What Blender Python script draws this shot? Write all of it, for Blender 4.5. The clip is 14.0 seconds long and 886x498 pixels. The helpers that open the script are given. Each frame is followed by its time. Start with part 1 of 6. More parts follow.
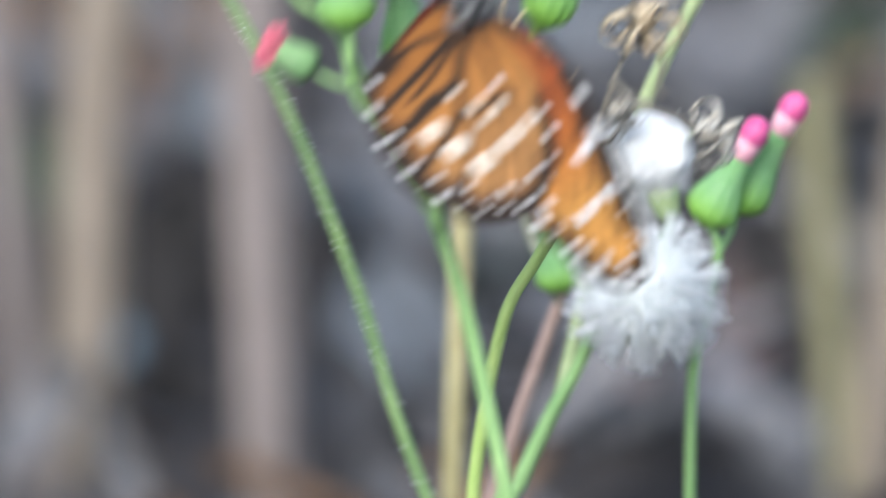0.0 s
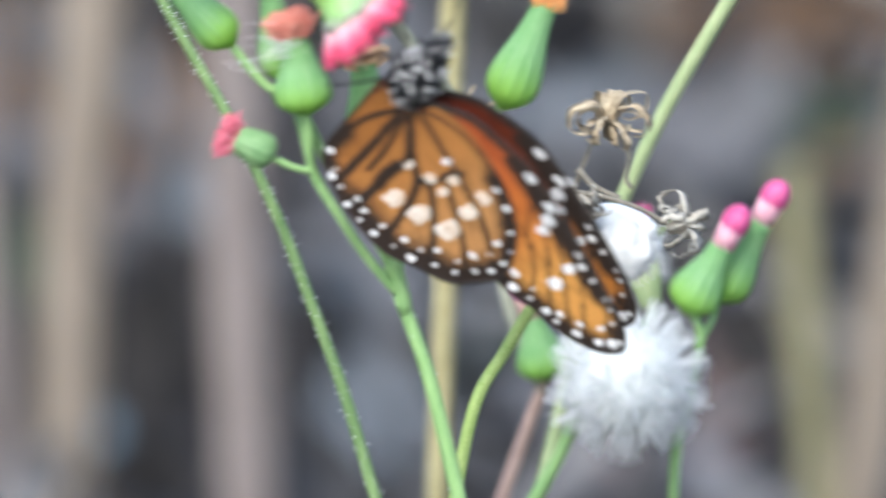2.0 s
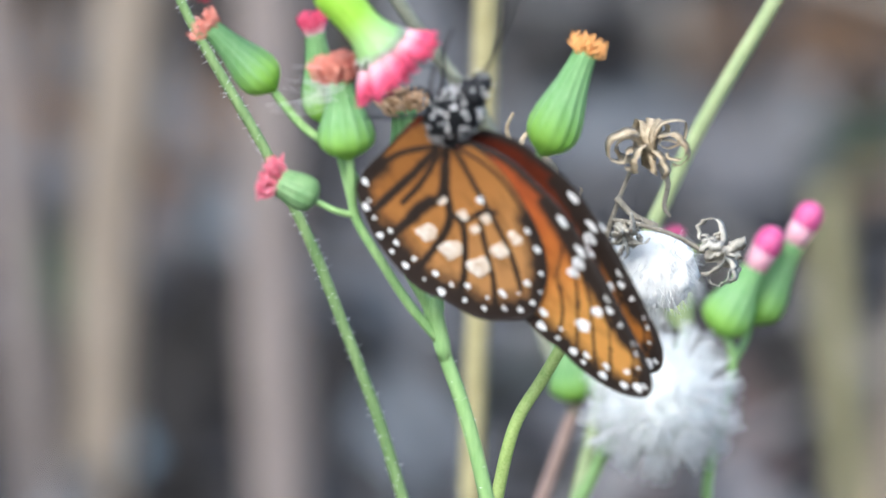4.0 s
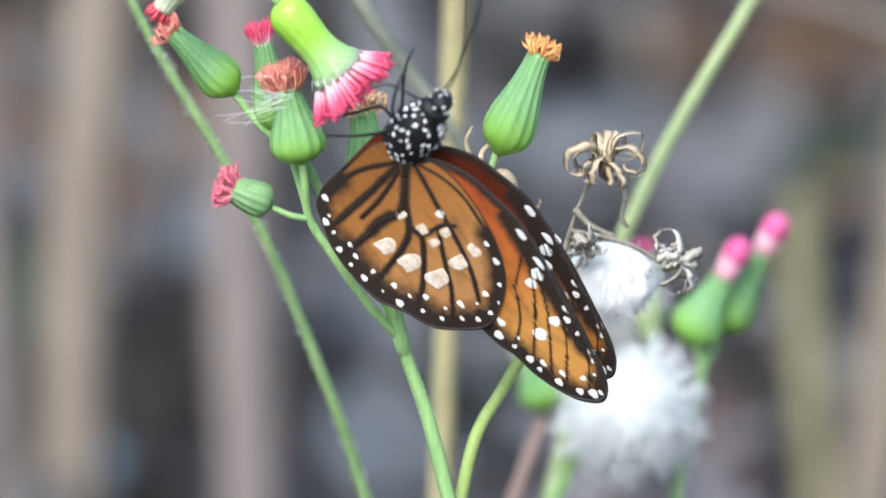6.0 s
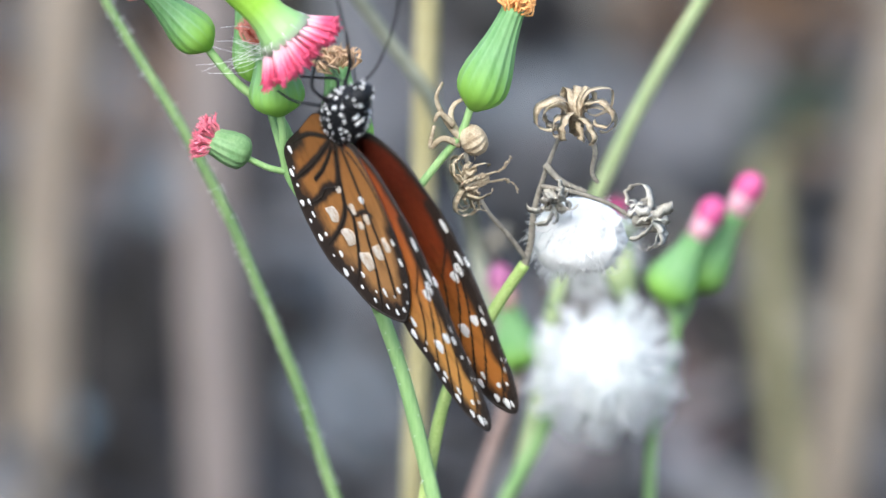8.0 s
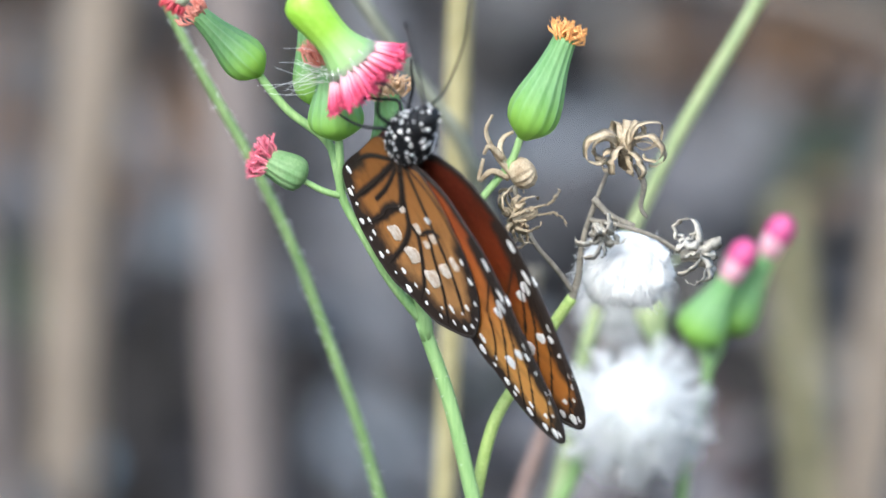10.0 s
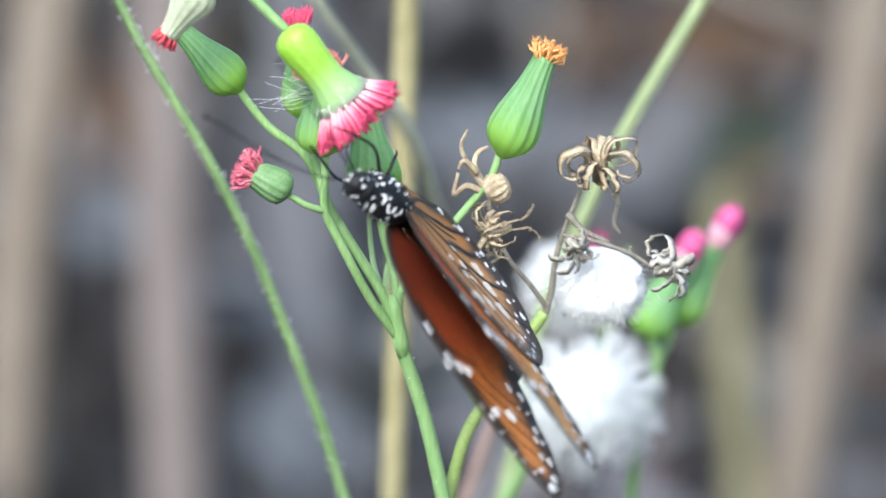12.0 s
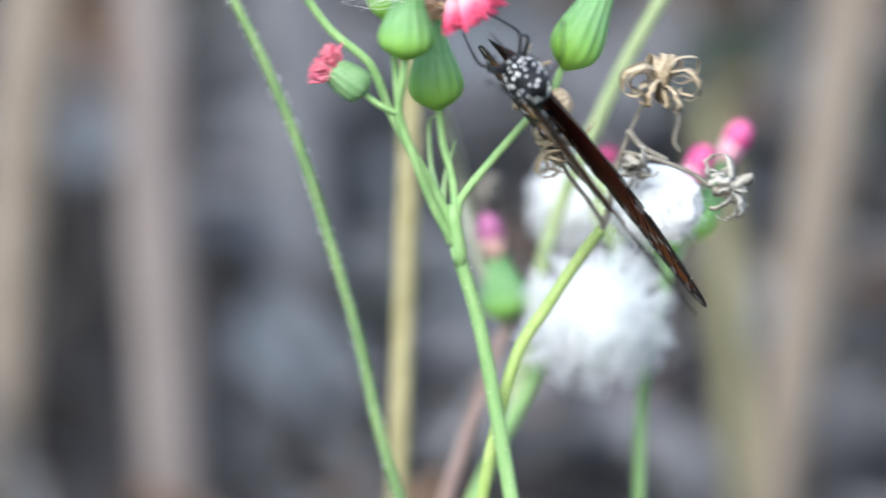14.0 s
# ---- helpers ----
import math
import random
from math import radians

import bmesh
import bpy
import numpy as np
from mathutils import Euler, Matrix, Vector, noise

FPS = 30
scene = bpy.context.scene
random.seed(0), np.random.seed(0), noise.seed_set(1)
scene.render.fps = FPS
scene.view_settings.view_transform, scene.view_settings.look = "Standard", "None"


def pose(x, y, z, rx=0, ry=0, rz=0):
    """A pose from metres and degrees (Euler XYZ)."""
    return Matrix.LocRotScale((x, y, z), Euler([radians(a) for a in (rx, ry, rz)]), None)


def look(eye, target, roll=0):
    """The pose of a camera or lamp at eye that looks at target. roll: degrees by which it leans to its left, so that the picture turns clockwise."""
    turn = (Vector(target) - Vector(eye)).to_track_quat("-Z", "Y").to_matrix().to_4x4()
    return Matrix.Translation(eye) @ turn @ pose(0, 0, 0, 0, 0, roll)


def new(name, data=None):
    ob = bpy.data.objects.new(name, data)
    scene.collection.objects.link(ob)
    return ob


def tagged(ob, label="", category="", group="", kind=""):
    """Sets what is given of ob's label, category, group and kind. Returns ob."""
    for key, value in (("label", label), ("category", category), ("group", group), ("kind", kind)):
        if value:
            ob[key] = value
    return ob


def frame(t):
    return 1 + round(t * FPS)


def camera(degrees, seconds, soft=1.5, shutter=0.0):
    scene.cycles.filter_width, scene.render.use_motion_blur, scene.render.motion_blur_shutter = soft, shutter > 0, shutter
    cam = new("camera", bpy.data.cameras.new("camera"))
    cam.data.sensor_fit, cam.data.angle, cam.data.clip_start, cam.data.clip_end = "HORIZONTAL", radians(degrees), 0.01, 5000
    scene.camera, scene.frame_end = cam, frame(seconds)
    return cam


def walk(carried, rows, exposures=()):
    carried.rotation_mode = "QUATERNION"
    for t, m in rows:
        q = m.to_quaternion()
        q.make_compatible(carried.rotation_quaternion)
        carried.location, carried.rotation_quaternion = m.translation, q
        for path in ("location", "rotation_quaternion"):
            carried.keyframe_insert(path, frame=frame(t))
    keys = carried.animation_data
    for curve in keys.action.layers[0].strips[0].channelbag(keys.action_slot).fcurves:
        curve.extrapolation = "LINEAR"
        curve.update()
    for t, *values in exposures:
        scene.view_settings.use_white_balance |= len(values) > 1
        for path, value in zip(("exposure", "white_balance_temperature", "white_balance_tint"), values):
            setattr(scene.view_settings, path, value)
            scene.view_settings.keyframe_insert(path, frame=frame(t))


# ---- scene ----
cam = camera(6, 14.0, soft=1.5, shutter=0.7)
cam.data.dof.use_dof = True
cam.data.dof.focus_distance = 1.095
cam.data.dof.aperture_fstop = 13.5
walk(cam, [
    (0, look((0.0000, -1.0625, 0.4850), (-0.00256, 0.00000, 0.18814))),
    (0.1, look((0.0000, -1.0625, 0.4850), (-0.00241, 0.00000, 0.19005))),
    (0.2, look((0.0000, -1.0625, 0.4850), (-0.00168, 0.00000, 0.19159))),
    (0.3, look((0.0000, -1.0625, 0.4850), (-0.00161, 0.00000, 0.19297))),
    (0.4, look((0.0000, -1.0625, 0.4850), (-0.00425, 0.00000, 0.19294))),
    (0.5, look((0.0000, -1.0625, 0.4850), (-0.00586, 0.00000, 0.19192))),
    (0.6, look((0.0000, -1.0625, 0.4850), (-0.00659, 0.00000, 0.19191))),
    (0.7, look((0.0000, -1.0625, 0.4850), (-0.00645, 0.00000, 0.19268))),
    (0.8, look((0.0000, -1.0625, 0.4850), (-0.00256, 0.00000, 0.19464))),
    (0.9, look((0.0000, -1.0625, 0.4850), (0.00022, 0.00000, 0.19718))),
    (1, look((0.0000, -1.0625, 0.4850), (0.00183, 0.00000, 0.19910))),
    (1.2, look((0.0000, -1.0625, 0.4850), (0.00183, 0.00000, 0.19888))),
    (1.5, look((0.0000, -1.0625, 0.4850), (-0.00161, 0.00000, 0.19907))),
    (1.8, look((0.0000, -1.0625, 0.4850), (-0.00037, 0.00000, 0.19908))),
    (2, look((0.0000, -1.0625, 0.4850), (-0.00022, 0.00000, 0.20000))),
    (2.2, look((0.0000, -1.0625, 0.4850), (0.00000, 0.00000, 0.19924))),
    (2.5, look((0.0000, -1.0625, 0.4850), (-0.00103, 0.00000, 0.20060))),
    (2.8, look((0.0000, -1.0625, 0.4850), (0.00073, 0.00000, 0.20092))),
    (3, look((0.0000, -1.0625, 0.4850), (-0.00110, 0.00000, 0.20113))),
    (3.3, look((0.0000, -1.0625, 0.4850), (-0.00169, 0.00000, 0.20112))),
    (3.5, look((0.0000, -1.0625, 0.4850), (-0.00367, 0.00000, 0.20262))),
    (3.7, look((0.0000, -1.0625, 0.4850), (-0.00476, 0.00000, 0.20261))),
    (5.8, look((0.0000, -1.0625, 0.4850), (0.00037, 0.00000, 0.20722))),
    (6, look((0.0000, -1.0625, 0.4850), (-0.00044, 0.00000, 0.20418))),
    (6.5, look((0.0000, -1.0625, 0.4850), (0.00000, 0.00000, 0.20000))),
    (7, look((0.0000, -1.0625, 0.4850), (0.00220, 0.00000, 0.19888))),
    (7.2, look((-0.0004, -1.0625, 0.4850), (0.00276, 0.00000, 0.19866))),
    (9.3, look((-0.0046, -1.0625, 0.4850), (0.00117, 0.00000, 0.20082))),
    (9.5, look((-0.0050, -1.0625, 0.4850), (-0.00091, 0.00000, 0.20195))),
    (10, look((-0.0070, -1.0625, 0.4850), (-0.00156, 0.00000, 0.20455))),
    (10.3, look((-0.0082, -1.0625, 0.4850), (-0.00163, 0.00000, 0.20653))),
    (10.5, look((-0.0090, -1.0625, 0.4850), (-0.00191, 0.00000, 0.20737))),
    (10.8, look((-0.0102, -1.0625, 0.4850), (-0.00360, 0.00000, 0.21033))),
    (11, look((-0.0110, -1.0625, 0.4850), (-0.00094, 0.00000, 0.21127))),
    (11.2, look((-0.0121, -1.0625, 0.4850), (-0.00005, 0.00000, 0.20985))),
    (11.5, look((-0.0137, -1.0625, 0.4850), (0.00204, 0.00000, 0.20851))),
    (12, look((-0.0163, -1.0625, 0.4850), (0.00443, 0.00000, 0.20338))),
    (12.2, look((-0.0174, -1.0625, 0.4850), (0.00561, 0.00000, 0.20286))),
    (12.5, look((-0.0190, -1.0625, 0.4850), (0.00763, 0.00000, 0.19908))),
    (12.8, look((-0.0204, -1.0625, 0.4850), (0.00563, 0.00000, 0.19680))),
    (13, look((-0.0213, -1.0625, 0.4850), (0.00645, 0.00000, 0.19452))),
    (13.3, look((-0.0227, -1.0625, 0.4850), (0.00570, 0.00000, 0.19262))),
    (13.5, look((-0.0237, -1.0625, 0.4850), (0.00447, 0.00000, 0.19239))),
    (13.7, look((-0.0246, -1.0625, 0.4850), (0.00499, 0.00000, 0.19187))),
    (14, look((-0.0260, -1.0625, 0.4850), (0.00255, 0.00000, 0.19195))),
], exposures=[(0, 1.39, 5910, 5), (9.5, 1.40, 5920, 4.5), (14, 1.45, 5850, 4)])

# ---- light ----
world = bpy.data.worlds.new("sky")
scene.world = world
world.use_nodes = True
wn = world.node_tree.nodes
sky = wn.new("ShaderNodeTexSky")
sky.sky_type, sky.sun_disc = "NISHITA", False
sky.sun_elevation, sky.sun_rotation = radians(47), radians(200)
sky.air_density, sky.dust_density = 1.0, 3.0
world.node_tree.links.new(sky.outputs[0], wn["Background"].inputs[0])
wn["Background"].inputs[1].default_value = 0.13
sun = new("sun", bpy.data.lights.new("sun", "SUN"))
sun.data.energy, sun.data.angle, sun.data.color = 1.4, radians(25), (1.0, 0.97, 0.93)
sun.matrix_world = look((-0.4, -1.15, 1.3), (0, 0, 0))


# ---- materials ----
def mat(name, low, high, scale=900, rough=0.6, bump=0.2, fine=6.0, spec=0.3, through_light=0.0, sheen=0.0, stretch=(1, 1, 1), island=0.0):
    """Two colours mixed by coarse and fine noise, with relief; island: how far separate pieces differ in value."""
    m = bpy.data.materials.new(name)
    m.use_nodes = True
    n, link = m.node_tree.nodes, m.node_tree.links.new
    b = n["Principled BSDF"]
    co, mp = n.new("ShaderNodeTexCoord"), n.new("ShaderNodeMapping")
    mp.inputs["Scale"].default_value = stretch
    link(co.outputs["Object"], mp.inputs["Vector"])
    big, small, mix, ramp = n.new("ShaderNodeTexNoise"), n.new("ShaderNodeTexNoise"), n.new("ShaderNodeMath"), n.new("ShaderNodeValToRGB")
    for node, s in ((big, scale), (small, scale * fine)):
        node.inputs["Scale"].default_value, node.inputs["Detail"].default_value = s, 4
        link(mp.outputs[0], node.inputs["Vector"])
    mix.operation = "MULTIPLY_ADD"
    mix.inputs[1].default_value = 0.45
    link(small.outputs[0], mix.inputs[0])
    scaled = n.new("ShaderNodeMath")
    scaled.operation, scaled.inputs[1].default_value = "MULTIPLY", 0.55
    link(big.outputs[0], scaled.inputs[0])
    link(scaled.outputs[0], mix.inputs[2])
    ramp.color_ramp.elements[0].position, ramp.color_ramp.elements[1].position = 0.36, 0.64
    ramp.color_ramp.elements[0].color, ramp.color_ramp.elements[1].color = (*low, 1), (*high, 1)
    link(mix.outputs[0], ramp.inputs[0])
    out = ramp.outputs[0]
    if island:
        geo, hue, rng = n.new("ShaderNodeNewGeometry"), n.new("ShaderNodeHueSaturation"), n.new("ShaderNodeMapRange")
        rng.inputs["To Min"].default_value, rng.inputs["To Max"].default_value = 1 - island, 1 + island
        link(geo.outputs["Random Per Island"], rng.inputs["Value"])
        link(rng.outputs[0], hue.inputs["Value"])
        link(out, hue.inputs["Color"])
        out = hue.outputs[0]
    link(out, b.inputs["Base Color"])
    b.inputs["Roughness"].default_value, b.inputs["Specular IOR Level"].default_value = rough, spec
    if sheen:
        b.inputs["Sheen Weight"].default_value = sheen
    if bump:
        bp = n.new("ShaderNodeBump")
        bp.inputs["Strength"].default_value, bp.inputs["Distance"].default_value = bump, 0.3 / scale
        link(mix.outputs[0], bp.inputs["Height"])
        link(bp.outputs[0], b.inputs["Normal"])
    if through_light:
        tr, add = n.new("ShaderNodeBsdfTranslucent"), n.new("ShaderNodeMixShader")
        add.inputs[0].default_value = through_light
        link(out, tr.inputs["Color"])
        link(b.outputs[0], add.inputs[1])
        link(tr.outputs[0], add.inputs[2])
        link(add.outputs[0], n["Material Output"].inputs[0])
    return m


def graded(m, name, colour, low, high):
    """Mixes a second pigment into a material where the mesh's own attribute runs from low to high."""
    n, link = m.node_tree.nodes, m.node_tree.links.new
    base = n["Principled BSDF"].inputs["Base Color"].links[0].from_socket
    targets = [k.to_socket for k in base.links]
    mark, share, mix = n.new("ShaderNodeAttribute"), n.new("ShaderNodeMapRange"), n.new("ShaderNodeMix")
    mark.attribute_name = name
    share.inputs["From Min"].default_value, share.inputs["From Max"].default_value = low, high
    share.interpolation_type = "SMOOTHSTEP"
    link(mark.outputs["Fac"], share.inputs["Value"])
    mix.data_type = "RGBA"
    mix.inputs["B"].default_value = (*colour, 1)
    link(share.outputs[0], mix.inputs["Factor"])
    link(base, mix.inputs["A"])
    for k in targets:
        link(mix.outputs["Result"], k)
    return m


STEM = mat("stem_green", (0.19, 0.335, 0.115), (0.31, 0.465, 0.19), 500, 0.5, 0.3, stretch=(1, 1, 0.15))
STEM_OLIVE = mat("stem_olive_green", (0.13, 0.22, 0.08), (0.25, 0.355, 0.145), 420, 0.55, 0.4, stretch=(1, 1, 0.12))
STEM_YELLOW = mat("stem_yellow_green", (0.24, 0.35, 0.085), (0.40, 0.49, 0.17), 500, 0.5, 0.3)
STEM_PALE = mat("stem_pale_green", (0.258, 0.327, 0.155), (0.387, 0.430, 0.232), 300, 0.6, 0.3)
STEM_GREY = mat("stem_grey_green", (0.20, 0.205, 0.15), (0.32, 0.325, 0.25), 300, 0.6, 0.3)
STEM_ROSE = mat("stem_rosy_brown", (0.241, 0.163, 0.138), (0.361, 0.258, 0.224), 300, 0.6, 0.3)
BRACT = mat("bract_green", (0.18, 0.37, 0.13), (0.26, 0.46, 0.20), 300, 0.42, 0.1, through_light=0.3, stretch=(1, 1, 0.4))
graded(BRACT, "along", (0.30, 0.55, 0.07), 0.60, 0.0)
graded(BRACT, "ridge", (0.32, 0.53, 0.28), 0.3, 1.5)
BRACT_DULL = mat("bract_dull_green", (0.15, 0.29, 0.11), (0.26, 0.40, 0.19), 500, 0.5, 0.2, through_light=0.2)
BRACT_BRIGHT = mat("bract_bright_green", (0.33, 0.60, 0.055), (0.42, 0.68, 0.10), 300, 0.38, 0.1, through_light=0.25)
graded(BRACT_BRIGHT, "along", (0.36, 0.58, 0.22), 0.45, 0.85)
graded(BRACT_BRIGHT, "along", (0.55, 0.66, 0.46), 0.86, 1.02)
LEAFLET = mat("leaflet_green", (0.26, 0.40, 0.15), (0.40, 0.52, 0.26), 700, 0.5, 0.2)
PINK = mat("floret_pink", (0.78, 0.07, 0.17), (0.90, 0.17, 0.30), 900, 0.5, 0.2, through_light=0.3, island=0.15)
graded(PINK, "along", (0.90, 0.56, 0.62), 0.80, 0.20)
PINK_TIP = mat("floret_tip", (0.62, 0.07, 0.14), (0.80, 0.30, 0.36), 900, 0.5, 0.2, through_light=0.2, island=0.25)
graded(PINK_TIP, "along", (0.78, 0.42, 0.42), 0.6, 0.0)
MAGENTA = mat("floret_magenta", (0.40, 0.04, 0.15), (0.56, 0.12, 0.27), 900, 0.5, 0.2, island=0.2)
MAUVE = mat("floret_mauve", (0.26, 0.07, 0.17), (0.38, 0.14, 0.26), 900, 0.6, 0.2)
COLLAR_DULL = mat("floret_dull_collar", (0.36, 0.20, 0.17), (0.50, 0.32, 0.28), 900, 0.6, 0.2)
RED = mat("floret_dark_red", (0.42, 0.03, 0.05), (0.6, 0.10, 0.12), 900, 0.5, 0.2, island=0.2)
CREAM = mat("bract_cream", (0.42, 0.47, 0.30), (0.64, 0.66, 0.50), 300, 0.5, 0.1, through_light=0.2)
RUSTY = mat("floret_rusty", (0.62, 0.16, 0.12), (0.80, 0.40, 0.31), 900, 0.6, 0.2, through_light=0.15, island=0.3)
TAN = mat("floret_tan", (0.52, 0.30, 0.16), (0.70, 0.50, 0.33), 900, 0.6, 0.2, through_light=0.15, island=0.25)
ORANGE = mat("floret_orange", (0.645, 0.258, 0.069), (0.774, 0.447, 0.172), 900, 0.6, 0.2, island=0.25)
BRISTLE = mat("pappus_white", (0.97, 0.965, 0.95), (0.99, 0.985, 0.975), 900, 0.6, 0.0, through_light=0.5, island=0.03)
WAD = mat("pappus_wad", (0.95, 0.94, 0.92), (0.98, 0.975, 0.96), 900, 0.7, 0.4, through_light=0.15)
PUFF_CORE = mat("pappus_core", (0.72, 0.74, 0.70), (0.91, 0.915, 0.89), 900, 0.7, 0.4, through_light=0.2)
FLORET_PALE = mat("floret_pale", (0.66, 0.28, 0.38), (0.80, 0.50, 0.54), 900, 0.5, 0.2, through_light=0.25)
CANE_PALE = mat("cane_pale_grey", (0.150, 0.148, 0.156), (0.228, 0.222, 0.232), 25, 0.7, 0.4)
WITHER = mat("withered_tan", (0.27, 0.195, 0.115), (0.57, 0.47, 0.33), 600, 0.7, 0.5)
PAPERY = mat("withered_papery", (0.42, 0.375, 0.30), (0.78, 0.73, 0.645), 700, 0.75, 0.4, through_light=0.2, island=0.3)
WITHER_GREY = mat("withered_grey", (0.135, 0.118, 0.095), (0.30, 0.268, 0.215), 600, 0.8, 0.5)
STRAW = mat("straw_yellow", (0.26, 0.225, 0.105), (0.40, 0.352, 0.19), 60, 0.7, 0.3)
STRAW_DULL = mat("straw_dull", (0.18, 0.165, 0.085), (0.28, 0.255, 0.15), 60, 0.7, 0.3)
CANE = mat("cane_tan", (0.172, 0.138, 0.106), (0.272, 0.223, 0.176), 25, 0.7, 0.4, stretch=(1, 1, 0.3))
CANE_ROSE = mat("cane_rosy", (0.160, 0.132, 0.120), (0.254, 0.213, 0.196), 25, 0.7, 0.4, stretch=(1, 1, 0.3))
CANE_GREY = mat("cane_grey", (0.189, 0.172, 0.155), (0.310, 0.284, 0.249), 25, 0.7, 0.4)
SOIL = mat("soil_dark", (0.013, 0.011, 0.010), (0.056, 0.048, 0.044), 22, 0.95, 0.6)
LEAF_DRY = mat("dry_leaf", (0.045, 0.0435, 0.0455), (0.150, 0.144, 0.147), 30, 0.8, 0.4, island=0.5)
LEAF_BLUE = mat("dry_leaf_bluish", (0.10, 0.15, 0.195), (0.18, 0.235, 0.29), 30, 0.7, 0.4)
LEAF_SLATE = mat("dry_leaf_slate", (0.125, 0.138, 0.158), (0.22, 0.238, 0.262), 30, 0.8, 0.4)
LEAF_PALE = mat("dry_leaf_pale", (0.20, 0.222, 0.25), (0.33, 0.35, 0.375), 30, 0.8, 0.4)
# near-black colour that paints the shade in gaps of litter and canes
LEAF_SHADE = mat("litter_gap_shade", (0.013, 0.012, 0.012), (0.036, 0.032, 0.030), 30, 0.85, 0.4)
LEAF_ROSE = mat("dry_leaf_rosy", (0.14, 0.10, 0.095), (0.25, 0.19, 0.175), 30, 0.8, 0.4)
LEAF_BROWN = mat("dry_leaf_brown", (0.095, 0.055, 0.029), (0.20, 0.12, 0.068), 30, 0.8, 0.4, island=0.4)
LEAF_GREEN = mat("low_leaf_green", (0.022, 0.034, 0.019), (0.043, 0.060, 0.034), 30, 0.6, 0.4, island=0.4)
BLACK = mat("scale_black", (0.003, 0.003, 0.004), (0.012, 0.012, 0.014), 2500, 0.55, 0.4)
VEIN = mat("vein_black", (0.009, 0.006, 0.004), (0.030, 0.021, 0.015), 2500, 0.6, 0.3)
EDGE = mat("wing_edge_dark", (0.016, 0.012, 0.01), (0.055, 0.042, 0.036), 1800, 0.65, 0.3)
SPOT = mat("scale_white", (0.72, 0.70, 0.68), (0.90, 0.88, 0.87), 2500, 0.6, 0.3)
PATCH = mat("scale_cream", (0.52, 0.35, 0.21), (0.84, 0.77, 0.69), 1100, 0.65, 0.3)


def wing_material(name, root, mid, tip, start, end):
    """Scale colours that run from the wing's root to its margin along local x, with grain."""
    m = mat(name, root, tip, 1200, 0.5, 0.35, through_light=0.18)
    n, link = m.node_tree.nodes, m.node_tree.links.new
    ramp = next(k for k in n if k.type == "VALTORGB")
    noise_value = ramp.inputs[0].links[0].from_socket
    co = next(k for k in n if k.type == "TEX_COORD")
    sep, rng, add = n.new("ShaderNodeSeparateXYZ"), n.new("ShaderNodeMapRange"), n.new("ShaderNodeMath")
    link(co.outputs["Object"], sep.inputs[0])
    rng.inputs["From Min"].default_value, rng.inputs["From Max"].default_value = start, end
    link(sep.outputs[0], rng.inputs["Value"])
    add.operation = "MULTIPLY_ADD"
    add.inputs[1].default_value = 0.5
    link(noise_value, add.inputs[0])
    link(rng.outputs[0], add.inputs[2])
    link(add.outputs[0], ramp.inputs[0])
    e = ramp.color_ramp.elements
    e[0].position, e[1].position = 0.2, 1.15
    e[1].position = 1.0
    k = e.new(0.62)
    k.color = (*mid, 1)
    b = n["Principled BSDF"]
    streak, map_node, soot, dark = n.new("ShaderNodeTexNoise"), n.new("ShaderNodeMapping"), n.new("ShaderNodeMapRange"), n.new("ShaderNodeMix")
    map_node.inputs["Scale"].default_value = (140, 420, 100)
    link(co.outputs["Object"], map_node.inputs["Vector"])
    link(map_node.outputs[0], streak.inputs["Vector"])
    streak.inputs["Scale"].default_value, streak.inputs["Detail"].default_value = 1.0, 5
    soot.inputs["From Min"].default_value, soot.inputs["From Max"].default_value, soot.inputs["To Max"].default_value = 0.50, 0.75, 0.5
    link(streak.outputs[0], soot.inputs["Value"])
    dark.data_type = "RGBA"
    dark.inputs["B"].default_value = (0.05, 0.02, 0.008, 1)
    link(soot.outputs[0], dark.inputs["Factor"])
    link(ramp.outputs[0], dark.inputs["A"])
    targets = [l.to_socket for l in ramp.outputs[0].links if l.to_node != dark]
    # blackish scales gather along veins and margins with a ragged border
    scales, grain, gather, ragged, black = n.new("ShaderNodeAttribute"), n.new("ShaderNodeTexNoise"), n.new("ShaderNodeMath"), n.new("ShaderNodeMapRange"), n.new("ShaderNodeMix")
    scales.attribute_name = "blackish"
    grain.inputs["Scale"].default_value, grain.inputs["Detail"].default_value = 900, 5
    link(co.outputs["Object"], grain.inputs["Vector"])
    gather.operation, gather.inputs[1].default_value = "MULTIPLY_ADD", 0.4
    link(grain.outputs[0], gather.inputs[0])
    link(scales.outputs["Fac"], gather.inputs[2])
    ragged.inputs["From Min"].default_value, ragged.inputs["From Max"].default_value = 0.45, 0.95
    link(gather.outputs[0], ragged.inputs["Value"])
    black.data_type = "RGBA"
    black.inputs["B"].default_value = (0.034, 0.023, 0.018, 1)
    link(ragged.outputs[0], black.inputs["Factor"])
    link(dark.outputs["Result"], black.inputs["A"])
    for target in targets:
        link(black.outputs["Result"], target)
    return m


